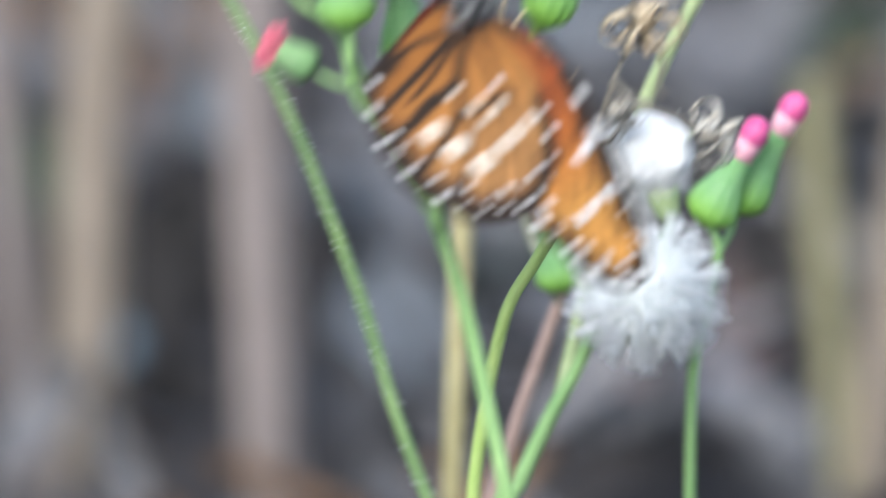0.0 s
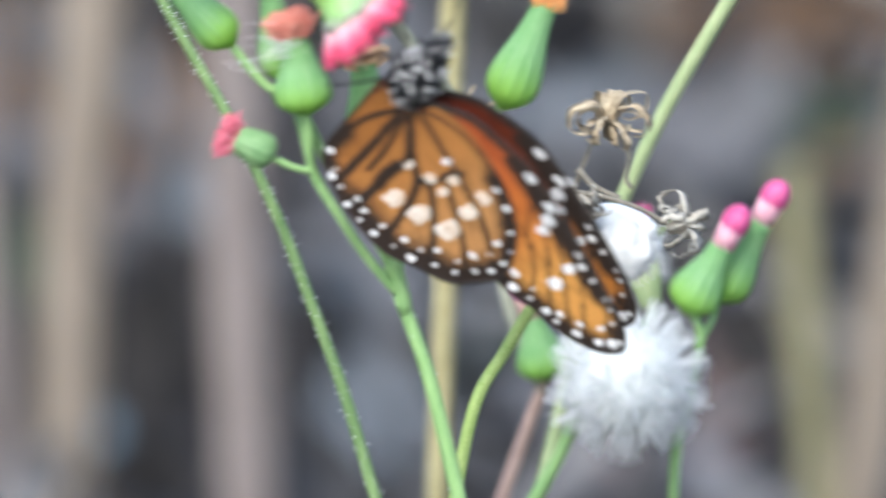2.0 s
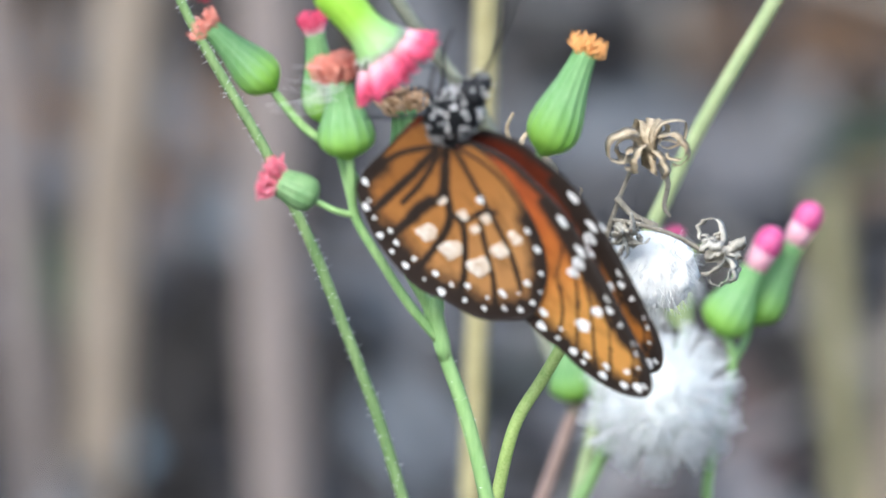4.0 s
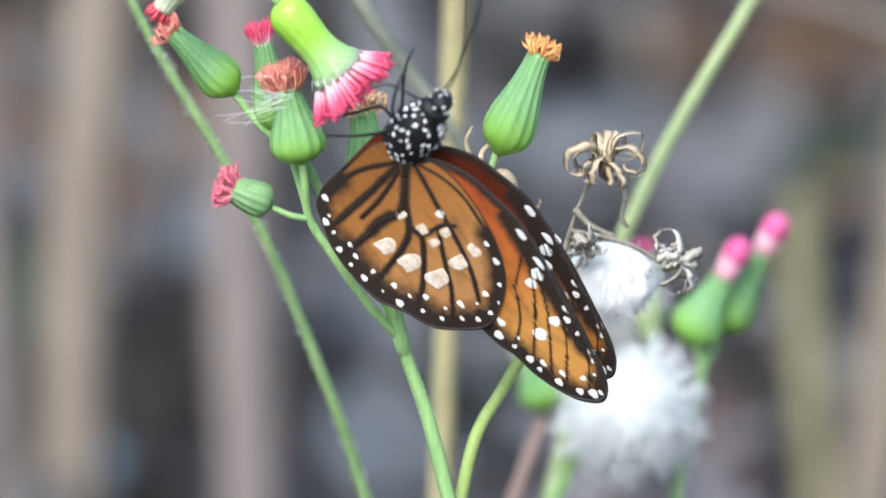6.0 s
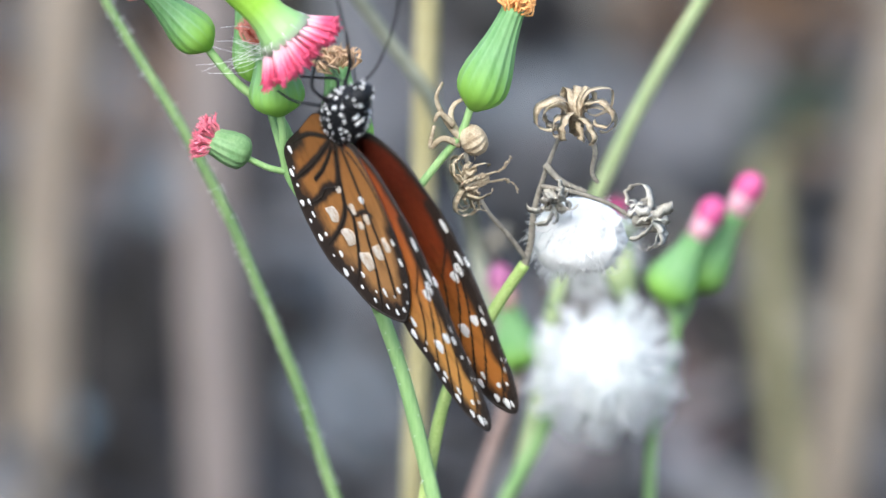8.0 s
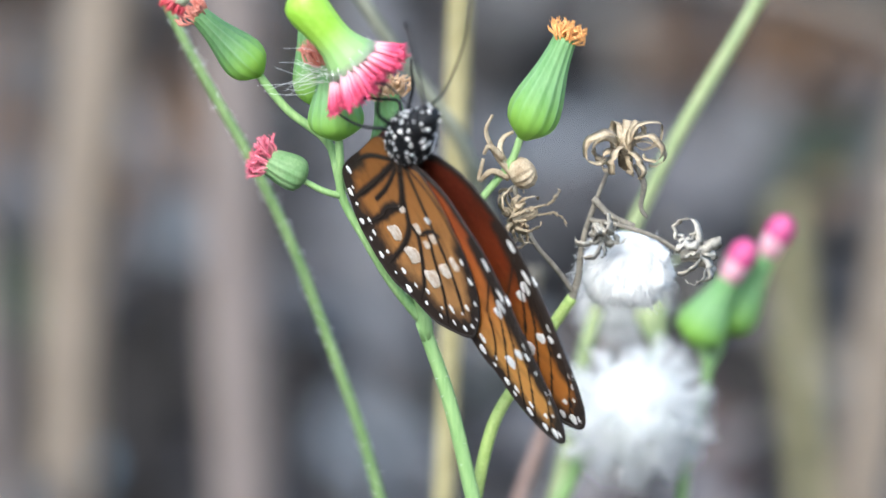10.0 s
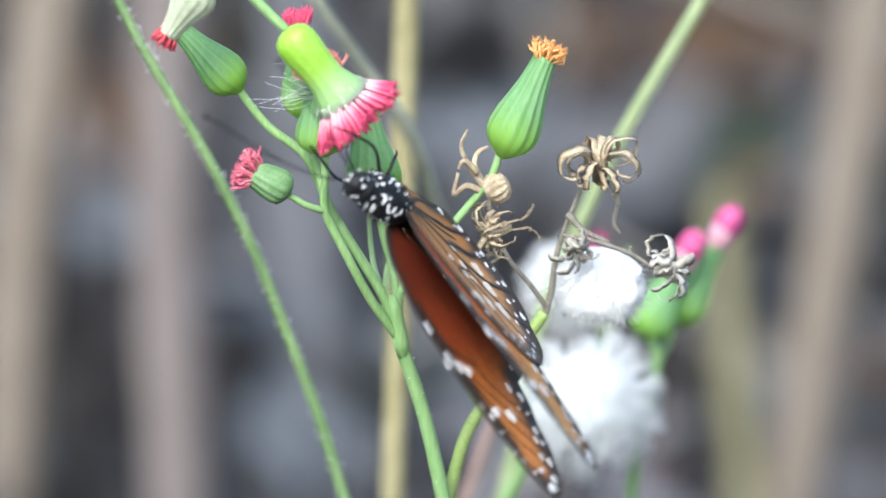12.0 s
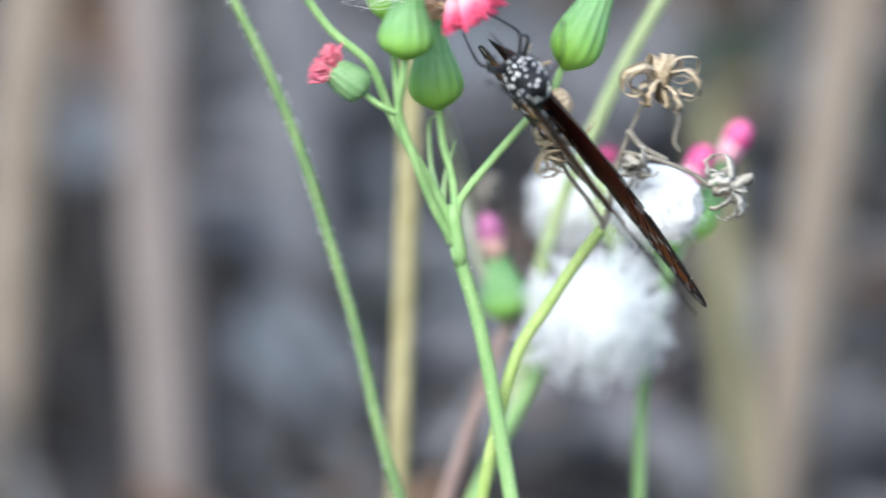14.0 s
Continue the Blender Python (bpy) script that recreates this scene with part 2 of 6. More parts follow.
FORE = wing_material("forewing_underside", (0.44, 0.090, 0.026), (0.56, 0.170, 0.036), (0.68, 0.325, 0.080), 0.010, 0.033)
FORE_UP = wing_material("forewing_upperside", (0.11, 0.018, 0.009), (0.25, 0.047, 0.014), (0.54, 0.205, 0.040), 0.008, 0.036)
HIND = wing_material("hindwing_underside", (0.33, 0.130, 0.032), (0.45, 0.195, 0.054), (0.51, 0.25, 0.088), 0.0, 0.02)
HIND_UP = wing_material("hindwing_upperside", (0.14, 0.027, 0.009), (0.23, 0.050, 0.014), (0.32, 0.088, 0.021), 0.0, 0.02)


# ---- mesh helpers ----
def part(name, bm, material, parent=None, label=""):
    me = bpy.data.meshes.new(name)
    bm.to_mesh(me)
    bm.free()
    for m in (material if isinstance(material, (list, tuple)) else [material]):
        me.materials.append(m)
    me.polygons.foreach_set("use_smooth", [True] * len(me.polygons))
    ob = new(name, me)
    ob.parent = parent
    if label:
        ob["label"] = label
    return ob


def thing(name, base, label, category, group="", kind=""):
    ob = new(name)
    ob.empty_display_size = 0.01
    ob.location = base
    return tagged(ob, label, category, group, kind)


def V(p, base=(0, 0, 0)):
    """Plan millimetres to metres, seen from base."""
    return Vector(p) / 1000 - Vector(base)


def smooth(pts, per=6):
    """Catmull-Rom points through pts."""
    pts = [Vector(p) for p in pts]
    p = [2 * pts[0] - pts[1], *pts, 2 * pts[-1] - pts[-2]]
    out = []
    for i in range(1, len(p) - 2):
        a, b, c, d = p[i - 1:i + 3]
        for k in range(per):
            t = k / per
            out.append(0.5 * (2 * b + (c - a) * t + (2 * a - 5 * b + 4 * c - d) * t * t + (3 * b - a - 3 * c + d) * t ** 3))
    return [*out, pts[-1]]


def tube(bm, pts, r0, r1=None, n=8, flat=1.0, ridges=0.0, mi=0, grade=None):
    """A closed tube along pts, radius r0 to r1; flat squeezes one way; ridges cut grooves; grade: one value for its pigment."""
    r1 = r0 if r1 is None else r1
    along = bm.verts.layers.float.get("along") or bm.verts.layers.float.new("along")
    rings, up = [], Vector((0.3, -1, 0.2)).normalized()
    for i, p in enumerate(pts):
        d = (pts[min(i + 1, len(pts) - 1)] - pts[max(i - 1, 0)]).normalized()
        s = d.cross(up)
        s = s.normalized() if s.length > 1e-4 else d.orthogonal().normalized()
        up = s.cross(d).normalized()
        r = r0 + (r1 - r0) * i / max(1, len(pts) - 1)
        ring = []
        for k in range(n):
            a = 2 * math.pi * k / n
            rr = r * (1 - ridges * (k % 2))
            ring.append(bm.verts.new(p + s * math.cos(a) * rr + up * math.sin(a) * rr * flat))
        for v in ring:
            v[along] = i / max(1, len(pts) - 1) if grade is None else grade
        rings.append(ring)
    for a, b in zip(rings, rings[1:]):
        for k in range(n):
            bm.faces.new((a[k], a[(k + 1) % n], b[(k + 1) % n], b[k])).material_index = mi
    bm.faces.new(rings[0][::-1]).material_index = mi
    bm.faces.new(rings[-1]).material_index = mi


def axes(d):
    d = Vector(d).normalized()
    s = d.orthogonal().normalized()
    return d, s, d.cross(s)


def lathe(bm, base, tip, profile, n=26, rib=0.0, ribs=13, mi=0):
    """A turned form from base to tip: profile rows (share of the length, radius); ribs raise narrow keels that fade on the belly."""
    base, tip = Vector(base), Vector(tip)
    d, s, u = axes(tip - base)
    along = bm.verts.layers.float.get("along") or bm.verts.layers.float.new("along")
    ridge = bm.verts.layers.float.get("ridge") or bm.verts.layers.float.new("ridge")
    length, rings = (tip - base).length, []
    for f, r in profile:
        ring, strong = [], min(1, 0.35 + 1.6 * f)
        for k in range(n):
            a = 2 * math.pi * k / n
            keel = abs(math.cos(a * ribs / 2)) ** 5 * (0.8 + 0.2 * math.sin(3 * a + 40 * base.x))
            rr = r * (1 + rib * strong * (keel - 0.5 * abs(math.sin(a * ribs / 2)) ** 8))
            v = bm.verts.new(base + d * f * length + (s * math.cos(a) + u * math.sin(a)) * rr)
            v[along], v[ridge] = f, keel * strong
            ring.append(v)
        rings.append(ring)
    for a, b in zip(rings, rings[1:]):
        for k in range(n):
            bm.faces.new((a[k], a[(k + 1) % n], b[(k + 1) % n], b[k])).material_index = mi
    bm.faces.new(rings[0][::-1]).material_index = mi
    bm.faces.new(rings[-1]).material_index = mi


def ball(bm, centre, radii, turn=None, seg=14, rings=9, mi=0):
    m = Matrix.Translation(centre) @ (turn.to_matrix().to_4x4() if turn else Matrix()) @ Matrix.Diagonal((*radii, 1))
    made = bmesh.ops.create_uvsphere(bm, u_segments=seg, v_segments=rings, radius=1, matrix=m)
    for v in made["verts"]:
        for f in v.link_faces:
            f.material_index = mi


INVOLUCRE = [(0, 0.20), (0.03, 0.36), (0.08, 0.64), (0.14, 0.86), (0.21, 0.97), (0.29, 1.0), (0.42, 0.91), (0.56, 0.75), (0.70, 0.60), (0.84, 0.50), (0.95, 0.45), (1.0, 0.47)]


CUP = [(0, 0.25), (0.06, 0.62), (0.16, 0.92), (0.34, 1.0), (0.6, 0.94), (0.85, 0.80), (1.0, 0.74)]


def flower_head(parent, base, tip, radius, florets, colour, rng, bract=BRACT, spread=0.5, long=0.0022, name="flower_head", label="", shape=INVOLUCRE, thick=0.00022, curl=0.0, rib=0.05):
    """A tassel flower: a flask of fused green bracts, and the florets in its mouth as its own part."""
    bm = bmesh.new()
    lathe(bm, base, tip, [(f, r * radius) for f, r in shape], n=130, rib=rib)
    head = part(name, bm, bract, parent, label)
    d, s, u = axes(Vector(tip) - Vector(base))
    holder = head if parent.type == "EMPTY" else parent
    for k in range(florets):
        a, q = rng.uniform(0, 2 * math.pi), math.sqrt(rng.random())
        out = s * math.cos(a) + u * math.sin(a)
        p0 = Vector(tip) + out * q * radius * shape[-1][1] * 0.85 - d * 0.0006
        way = (d + out * (spread * q + rng.uniform(-0.08, 0.08)) + Vector((rng.uniform(-curl, curl) for _ in range(3)))).normalized()
        ln = long * rng.uniform(0.75, 1.1)
        side = Vector((rng.uniform(-1, 1), rng.uniform(-1, 1), rng.uniform(-1, 1))) * curl * ln * 0.6
        pts = smooth([p0, p0 + way * ln * 0.55 + side, p0 + way * ln], 2)
        bm = bmesh.new()
        tube(bm, pts, thick * 0.65, thick * 1.15, 5)
        for _ in range(4):
            lobe = (way * 1.2 + 0.9 * Vector((rng.uniform(-1, 1), rng.uniform(-1, 1), rng.uniform(-1, 1)))).normalized()
            tube(bm, [p0 + way * ln * 0.95, p0 + way * ln + lobe * thick * 3.0], thick * 0.6, thick * 0.12, 3, grade=1.0)
        part("floret", bm, colour, holder)
    return head


def closed_bud(parent, base, tip, radius, label, collar=None, point=None):
    """A bud whose florets still stand in one tight tip: pale below, magenta above."""
    bm = bmesh.new()
    lathe(bm, base, tip, [(f, r * radius) for f, r in INVOLUCRE], n=130, rib=0.05)
    head = part("bud", bm, BRACT, parent, label)
    base, tip = Vector(base), Vector(tip)
    d = (tip - base).normalized()
    ln = radius * 1.5
    bm = bmesh.new()
    lathe(bm, tip - d * 0.0003, tip + d * ln * 0.55, [(0, radius * 0.44), (0.5, radius * 0.46), (1, radius * 0.50)], n=40, rib=0.06, ribs=20)
    part("pale_collar", bm, collar or FLORET_PALE, head, "pale base of the closed florets")
    bm = bmesh.new()
    lathe(bm, tip + d * ln * 0.42, tip + d * ln * 1.15, [(0, radius * 0.47), (0.3, radius * 0.52), (0.6, radius * 0.49), (0.85, radius * 0.38), (1, radius * 0.20)], n=40, rib=0.12, ribs=20)
    part("closed_tip", bm, point or MAGENTA, head, "tight magenta floret tip")
    return head


def hairs(parent, pts, count, rng, length=0.0007):
    """Short stiff hairs along a stem."""
    bm = bmesh.new()
    for _ in range(count):
        i = rng.randrange(len(pts) - 1)
        p = pts[i].lerp(pts[i + 1], rng.random())
        d = (pts[i + 1] - pts[i]).normalized()
        o = Vector((rng.uniform(-1, 1), rng.uniform(-1, 1), rng.uniform(-1, 1)))
        o = (o - d * o.dot(d)).normalized()
        tube(bm, [p, p + o * length * rng.uniform(0.8, 1.9)], 0.00009, 0.00002, 3)
    return part("hairs", bm, BRISTLE, parent)


# ---- ground ----
def ground():
    rng = random.Random(3)
    bm = bmesh.new()
    nx, ny = 90, 90
    grid = []
    for j in range(ny):
        row = []
        for i in range(nx):
            x, y = -1.5 + 3 * i / (nx - 1), -1.6 + 4.2 * j / (ny - 1)
            z = 0.02 * noise.noise(Vector((x * 5, y * 5, 0))) + 0.008 * noise.noise(Vector((x * 17, y * 17, 3)))
            edge = min(1, (1.5 - abs(x)) / 0.3, (y + 1.6) / 0.3, (2.6 - y) / 0.3)
            z *= max(0, edge)
            if y < 0.25:
                z = min(z, 0.0)
            row.append(bm.verts.new((x, y, z)))
        grid.append(row)
    for j in range(ny - 1):
        for i in range(nx - 1):
            bm.faces.new((grid[j][i], grid[j][i + 1], grid[j + 1][i + 1], grid[j + 1][i]))
    far = [bm.verts.new((x, y, 0)) for x, y in ((-300, -300), (300, -300), (300, 300), (-300, 300))]
    low, high = [grid[0][i] for i in range(nx)], [grid[-1][i] for i in range(nx)]
    left, right = [grid[j][0] for j in range(ny)], [grid[j][-1] for j in range(ny)]
    bm.faces.new([far[0], far[1], *low[::-1]])
    bm.faces.new([far[1], far[2], *right[::-1]])
    bm.faces.new([far[2], far[3], *high])
    bm.faces.new([far[3], far[0], *left])
    tagged(part("ground", bm, SOIL), "dark bare soil under dead leaves and twigs", "ground", kind="structure")


ground()


def leaf_blade(bm, at, way, length, width, rng, mi=0, cup=0.25):
    """A curled leaf blade with a midrib fold, both faces."""
    d = Vector(way).normalized()
    s = d.cross(Vector((0, 0, 1)))
    s = s.normalized() if s.length > 1e-3 else Vector((1, 0, 0))
    u = s.cross(d)
    rows = 7
    grid = []
    bend = rng.uniform(-0.5, 0.9)
    for i in range(rows):
        f = i / (rows - 1)
        w = width * (math.sin(math.pi * min(1, f * 0.93 + 0.05)) ** 0.8) * 0.5
        c = Vector(at) + d * length * f + u * length * bend * 0.3 * f * f
        grid.append([bm.verts.new(c + s * w * k + u * abs(k) * width * cup + u * width * 0.05 * rng.uniform(-1, 1)) for k in (-1, -0.5, 0, 0.5, 1)])
    for a, b in zip(grid, grid[1:]):
        for k in range(4):
            bm.faces.new((a[k], a[k + 1], b[k + 1], b[k])).material_index = mi


HOLLOWS = [(gx / 1000, gy / 1000, r) for (gx, gy, gz), r in (((-57.7, 620.2, 12.0), 0.010), ((-60.6, 692.0, 12.0), 0.008), ((-63.5, 800.6, 12.0), 0.008), ((-90.6, 646.4, 12.0), 0.010), ((-53.5, 522.2, 12.0), 0.008), ((-29.5, 607.3, 12.0), 0.007), ((-28.1, 754.7, 12.0), 0.007), ((-28.0, 549.6, 12.0), 0.006), ((-17.2, 664.4, 12.0), 0.006), ((-99.2, 821.7, 12.0), 0.007), ((-11.3, 899.2, 12.0), 0.009), ((30.1, 561.7, 12.0), 0.008), ((44.1, 533.8, 12.0), 0.007), ((22.6, 795.3, 12.0), 0.008), ((61.8, 865.2, 12.0), 0.009), ((-59.1, 557.6, 12.0), 0.007), ((-87.2, 578.0, 12.0), 0.008), ((-51.4, 565.7, 12.0), 0.006), ((-91.6, 769.7, 12.0), 0.006), ((64.9, 586.3, 12.0), 0.008), ((83.2, 537.7, 12.0), 0.008), ((-67.4, 646.4, 12.0), 0.006), ((-82.8, 533.8, 12.0), 0.006), ((-64.2, 590.4, 12.0), 0.006), ((-76.8, 549.6, 12.0), 0.016), ((-79.6, 514.5, 12.0), 0.016), ((-57.6, 545.7, 12.0), 0.014), ((77.8, 541.7, 12.0), 0.012))]


def in_hollow(*pts):
    """Whether any of the points lies in a bare hollow of the litter."""
    return any((p[0] - hx) ** 2 + ((p[1] - hy) / 5) ** 2 < r * r for p in pts for hx, hy, r in HOLLOWS)


def litter():
    rng = random.Random(11)
    for name, material, count, size, label in (
            ("leaf_litter", LEAF_DRY, 2600, 0.030, "grey-brown dead leaves strewn over the soil"),
            ("brown_leaf_litter", LEAF_BROWN, 420, 0.020, "rusty brown dead leaves strewn over the soil"),
            ("low_weeds", LEAF_GREEN, 160, 0.030, "dark green low weed leaves among the litter")):
        bm = bmesh.new()
        for k in range(count * 2):
            x, y = (rng.uniform(-0.5, 0.5), rng.uniform(0.3, 2.0)) if k < count else (rng.uniform(-1.4, 1.4), rng.uniform(-1.5, 2.5))
            if k >= count and (abs(x) < 0.5 and y > 0.2):
                continue
            a, length = rng.uniform(0, 2 * math.pi), size * rng.uniform(0.5, 1.6)
            way = Vector((math.cos(a), math.sin(a), rng.uniform(-0.1, 0.7)))
            at = Vector((x, y, rng.uniform(0.0, 0.03)))
            if in_hollow(at, at + way * length * 0.5, at + way * length):
                continue
            leaf_blade(bm, at, way, length, size * rng.uniform(0.3, 0.75), rng)
        tagged(part(name, bm, material), label, "dead leaves" if name != "low_weeds" else "weeds", kind="stuff")
    made = 0
    while made < 70:
        x, y, a = rng.uniform(-0.45, 0.45), rng.uniform(0.4, 1.6), rng.uniform(0, math.pi)
        ln = rng.uniform(0.06, 0.25)
        d = Vector((math.cos(a), math.sin(a), rng.uniform(0.0, 0.25)))
        at = Vector((x, y, 0.012))
        if in_hollow(*(at + d * ln * k / 8 for k in range(9))):
            continue
        made += 1
        bm = bmesh.new()
        tube(bm, smooth([Vector(), d * ln * 0.5 + Vector((0, 0, rng.uniform(-0.005, 0.01))), d * ln], 3), rng.uniform(0.0015, 0.005), 0.001, 7)
        ob = part("fallen_twig", bm, CANE_GREY)
        ob.location = at
        tagged(ob, "thin grey fallen twig lying on dead leaves", "twig", "fallen twigs")


litter()


def fallen_leaves():
    """Larger dead leaves that stand out of the litter, and near-black blades added as its shaded gaps."""
    rng = random.Random(13)
    names = {LEAF_GREEN: "dull green weed leaf", LEAF_SHADE: "near-black blade painting a shaded gap,", LEAF_BROWN: "rusty brown dead leaf", LEAF_BLUE: "pale bluish grey dead leaf", LEAF_SLATE: "slate grey dead leaf", LEAF_ROSE: "rosy grey dead leaf", LEAF_PALE: "pale grey bleached dead leaf"}
    for at, length, width, material in (
            ((-91, 659, 6), 0.027, 0.015, LEAF_GREEN),
            ((-61, 568, 6), 0.034, 0.021, LEAF_SHADE),
            ((-56, 637, 6), 0.023, 0.012, LEAF_SHADE),
            ((-32, 603, 6), 0.020, 0.013, LEAF_SHADE),
            ((-61, 531, 6), 0.012, 0.019, LEAF_SHADE),
            ((-89, 607, 6), 0.020, 0.013, LEAF_SHADE),
            ((-22, 646, 6), 0.011, 0.018, LEAF_SHADE),
            ((-12, 628, 6), 0.009, 0.015, LEAF_SHADE),
            ((-23, 887, 6), 0.022, 0.028, LEAF_SHADE),
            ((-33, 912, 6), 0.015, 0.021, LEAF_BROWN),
            ((-13, 873, 6), 0.015, 0.017, LEAF_SHADE),
            ((62, 574, 6), 0.030, 0.017, LEAF_SHADE),
            ((63, 659, 6), 0.020, 0.015, LEAF_SHADE),
            ((87, 624, 6), 0.023, 0.013, LEAF_SHADE),
            ((84, 783, 6), 0.022, 0.022, LEAF_GREEN),
            ((-10, 650, 6), 0.014, 0.021, LEAF_PALE),
            ((-17, 550, 6), 0.026, 0.016, LEAF_SLATE),
            ((-5, 550, 6), 0.019, 0.013, LEAF_SLATE),
            ((-27, 682, 6), 0.015, 0.015, LEAF_SLATE),
            ((-102, 878, 6), 0.023, 0.019, LEAF_BROWN),
            ((-76, 748, 6), 0.016, 0.013, LEAF_ROSE),
            ((-57, 743, 6), 0.018, 0.010, LEAF_SLATE),
            ((21, 624, 6), 0.015, 0.019, LEAF_SLATE),
            ((46, 611, 6), 0.012, 0.019, LEAF_ROSE),
            ((14, 705, 6), 0.015, 0.017, LEAF_SLATE),
            ((41, 824, 6), 0.016, 0.021, LEAF_SLATE),
            ((-71, 556, 6), 0.013, 0.012, LEAF_BLUE),
            ((-86, 536, 6), 0.012, 0.012, LEAF_BLUE),
            ((-14, 552, 6), 0.020, 0.012, LEAF_BLUE),
            ((-53, 580, 6), 0.026, 0.014, LEAF_SHADE),
            ((-60, 618, 6), 0.014, 0.016, LEAF_SHADE),
            ((-83, 575, 6), 0.016, 0.012, LEAF_SHADE),
            ((-56, 528, 6), 0.011, 0.020, LEAF_SHADE),
            ((-11, 661, 6), 0.015, 0.021, LEAF_SLATE),
            ((8, 611, 6), 0.016, 0.021, LEAF_SLATE),
            ((19, 788, 6), 0.022, 0.027, LEAF_SLATE),
            ((27, 659, 6), 0.020, 0.021, LEAF_SLATE),
            ((57, 748, 6), 0.022, 0.022, LEAF_SLATE),
            ((87, 582, 6), 0.019, 0.012, LEAF_SLATE),
            ((-101, 884, 6), 0.023, 0.024, LEAF_BROWN),
            ((-100, 806, 6), 0.022, 0.015, LEAF_BROWN),
            ((-66, 801, 6), 0.022, 0.013, LEAF_BROWN),
            ((-60, 840, 6), 0.019, 0.012, LEAF_BROWN),
            ((101, 873, 6), 0.023, 0.019, LEAF_BROWN),
            ((87, 924, 6), 0.015, 0.024, LEAF_BROWN),
            ((53, 824, 6), 0.015, 0.019, LEAF_ROSE),
            ((53, 562, 6), 0.016, 0.021, LEAF_ROSE),
            ((54, 912, 6), 0.015, 0.024, LEAF_BROWN),
            ((37, 531, 6), 0.012, 0.019, LEAF_ROSE),
            ((20, 548, 4), 0.011, 0.024, LEAF_SHADE),
            ((38, 514, 4), 0.010, 0.022, LEAF_SHADE),
            ((106, 873, 6), 0.021, 0.015, LEAF_BROWN),
            ((127, 821, 6), 0.022, 0.010, LEAF_BROWN),
            ((91, 881, 6), 0.017, 0.016, LEAF_SHADE),
            ((18, 878, 6), 0.020, 0.019, LEAF_SHADE),
            ((-57, 810, 6), 0.022, 0.012, LEAF_BROWN),
            ((-55, 739, 6), 0.016, 0.017, LEAF_SLATE),
            ((-13, 646, 6), 0.020, 0.017, LEAF_SLATE),
            ((100, 819, 6), 0.012, 0.018, LEAF_GREEN),
            ((95, 738, 6), 0.020, 0.011, LEAF_SHADE),
            ((108, 587, 6), 0.019, 0.009, LEAF_SHADE),
            ((85, 838, 6), 0.014, 0.013, LEAF_SHADE)):
        bm = bmesh.new()
        leaf_blade(bm, (0, 0, 0), (rng.uniform(-0.3, 0.3), 0.4, 0.9), length, width, rng)
        ob = part("leaf_or_shade_blade", bm, material)
        ob.location = V(at)
        tagged(ob, names[material] + " standing in litter", "dead leaf", "large dead leaves")
    bm = bmesh.new()
    a, b = V((-14, 657, 8)), V((66, 500, 8))
    tube(bm, smooth([Vector(), (b - a) * 0.5 + Vector((0, 0, 0.004)), b - a], 6), 0.0052, 0.006, 12)
    log = part("fallen_branch", bm, CANE_PALE)
    log.location = a
    tagged(log, "pale grey fallen branch lying across the litter", "branch")


fallen_leaves()


# ---- canes and straws behind the flowers ----
def cane(name, top, low, radius, material, label, category="dry stalk", group="", reach=0.15):
    top, low = V(top), V(low)
    d = (top - low).normalized()
    base = low - d * (low.z / d.z)
    base.z = 0
    end = top + d * reach
    ob = thing(name, base, label, category, group)
    rng = random.Random(name + label)
    pts = [base - base, (low - base) * 0.6, low - base, (top + low) / 2 - base + Vector((rng.uniform(-1, 1), 0, 0)) * radius * 0.3, top - base, end - base]
    bm = bmesh.new()
    tube(bm, smooth(pts, 8), radius * 0.82, radius * 1.1, 14)
    part("stalk", bm, material, ob)
    return ob


CANE_1 = cane("dry_cane", (-63.3, 440.0, 135.4), (-69.8, 440.0, 32.1), 0.0062, CANE, "tall tan dry cane standing in leaf litter", group="dry canes")
CANE_2 = cane("dry_cane", (-38.1, 430.0, 137.8), (-36.1, 430.0, 35.2), 0.0060, CANE_ROSE, "tall rosy tan dry cane standing in leaf litter", group="dry canes")
cane("dry_cane", (92.9, 450.0, 133.1), (77.6, 450.0, 29.1), 0.0054, CANE, "slanting tan dry cane standing in leaf litter", group="dry canes")
cane("dry_cane", (-92.6, 500.0, 121.5), (-83.8, 500.0, 14.1), 0.0040, CANE_ROSE, "slanting rosy tan dry cane behind the others", group="dry canes")
cane("straw_stalk", (1.3, 100.0, 214.5), (-1.1, 100.0, 134.6), 0.0017, STRAW, "straight yellow dry straw standing behind flowers", group="straws")
cane("straw_stalk", (64.6, 450.0, 90.2), (70.3, 450.0, 29.1), 0.0029, STRAW_DULL, "broad olive yellow dry straw leaning slightly", group="straws", reach=0.004)
cane("dry_cane", (-13.7, 620.0, 93.6), (-4.6, 620.0, -22.1), 0.0052, CANE_PALE, "pale grey weathered cane far behind", group="dry canes")
cane("dry_cane", (51.8, 1000.0, 5.1), (39.2, 1000.0, -32.8), 0.0042, CANE_GREY, "thin grey dry cane far behind", group="dry canes", reach=0.1)


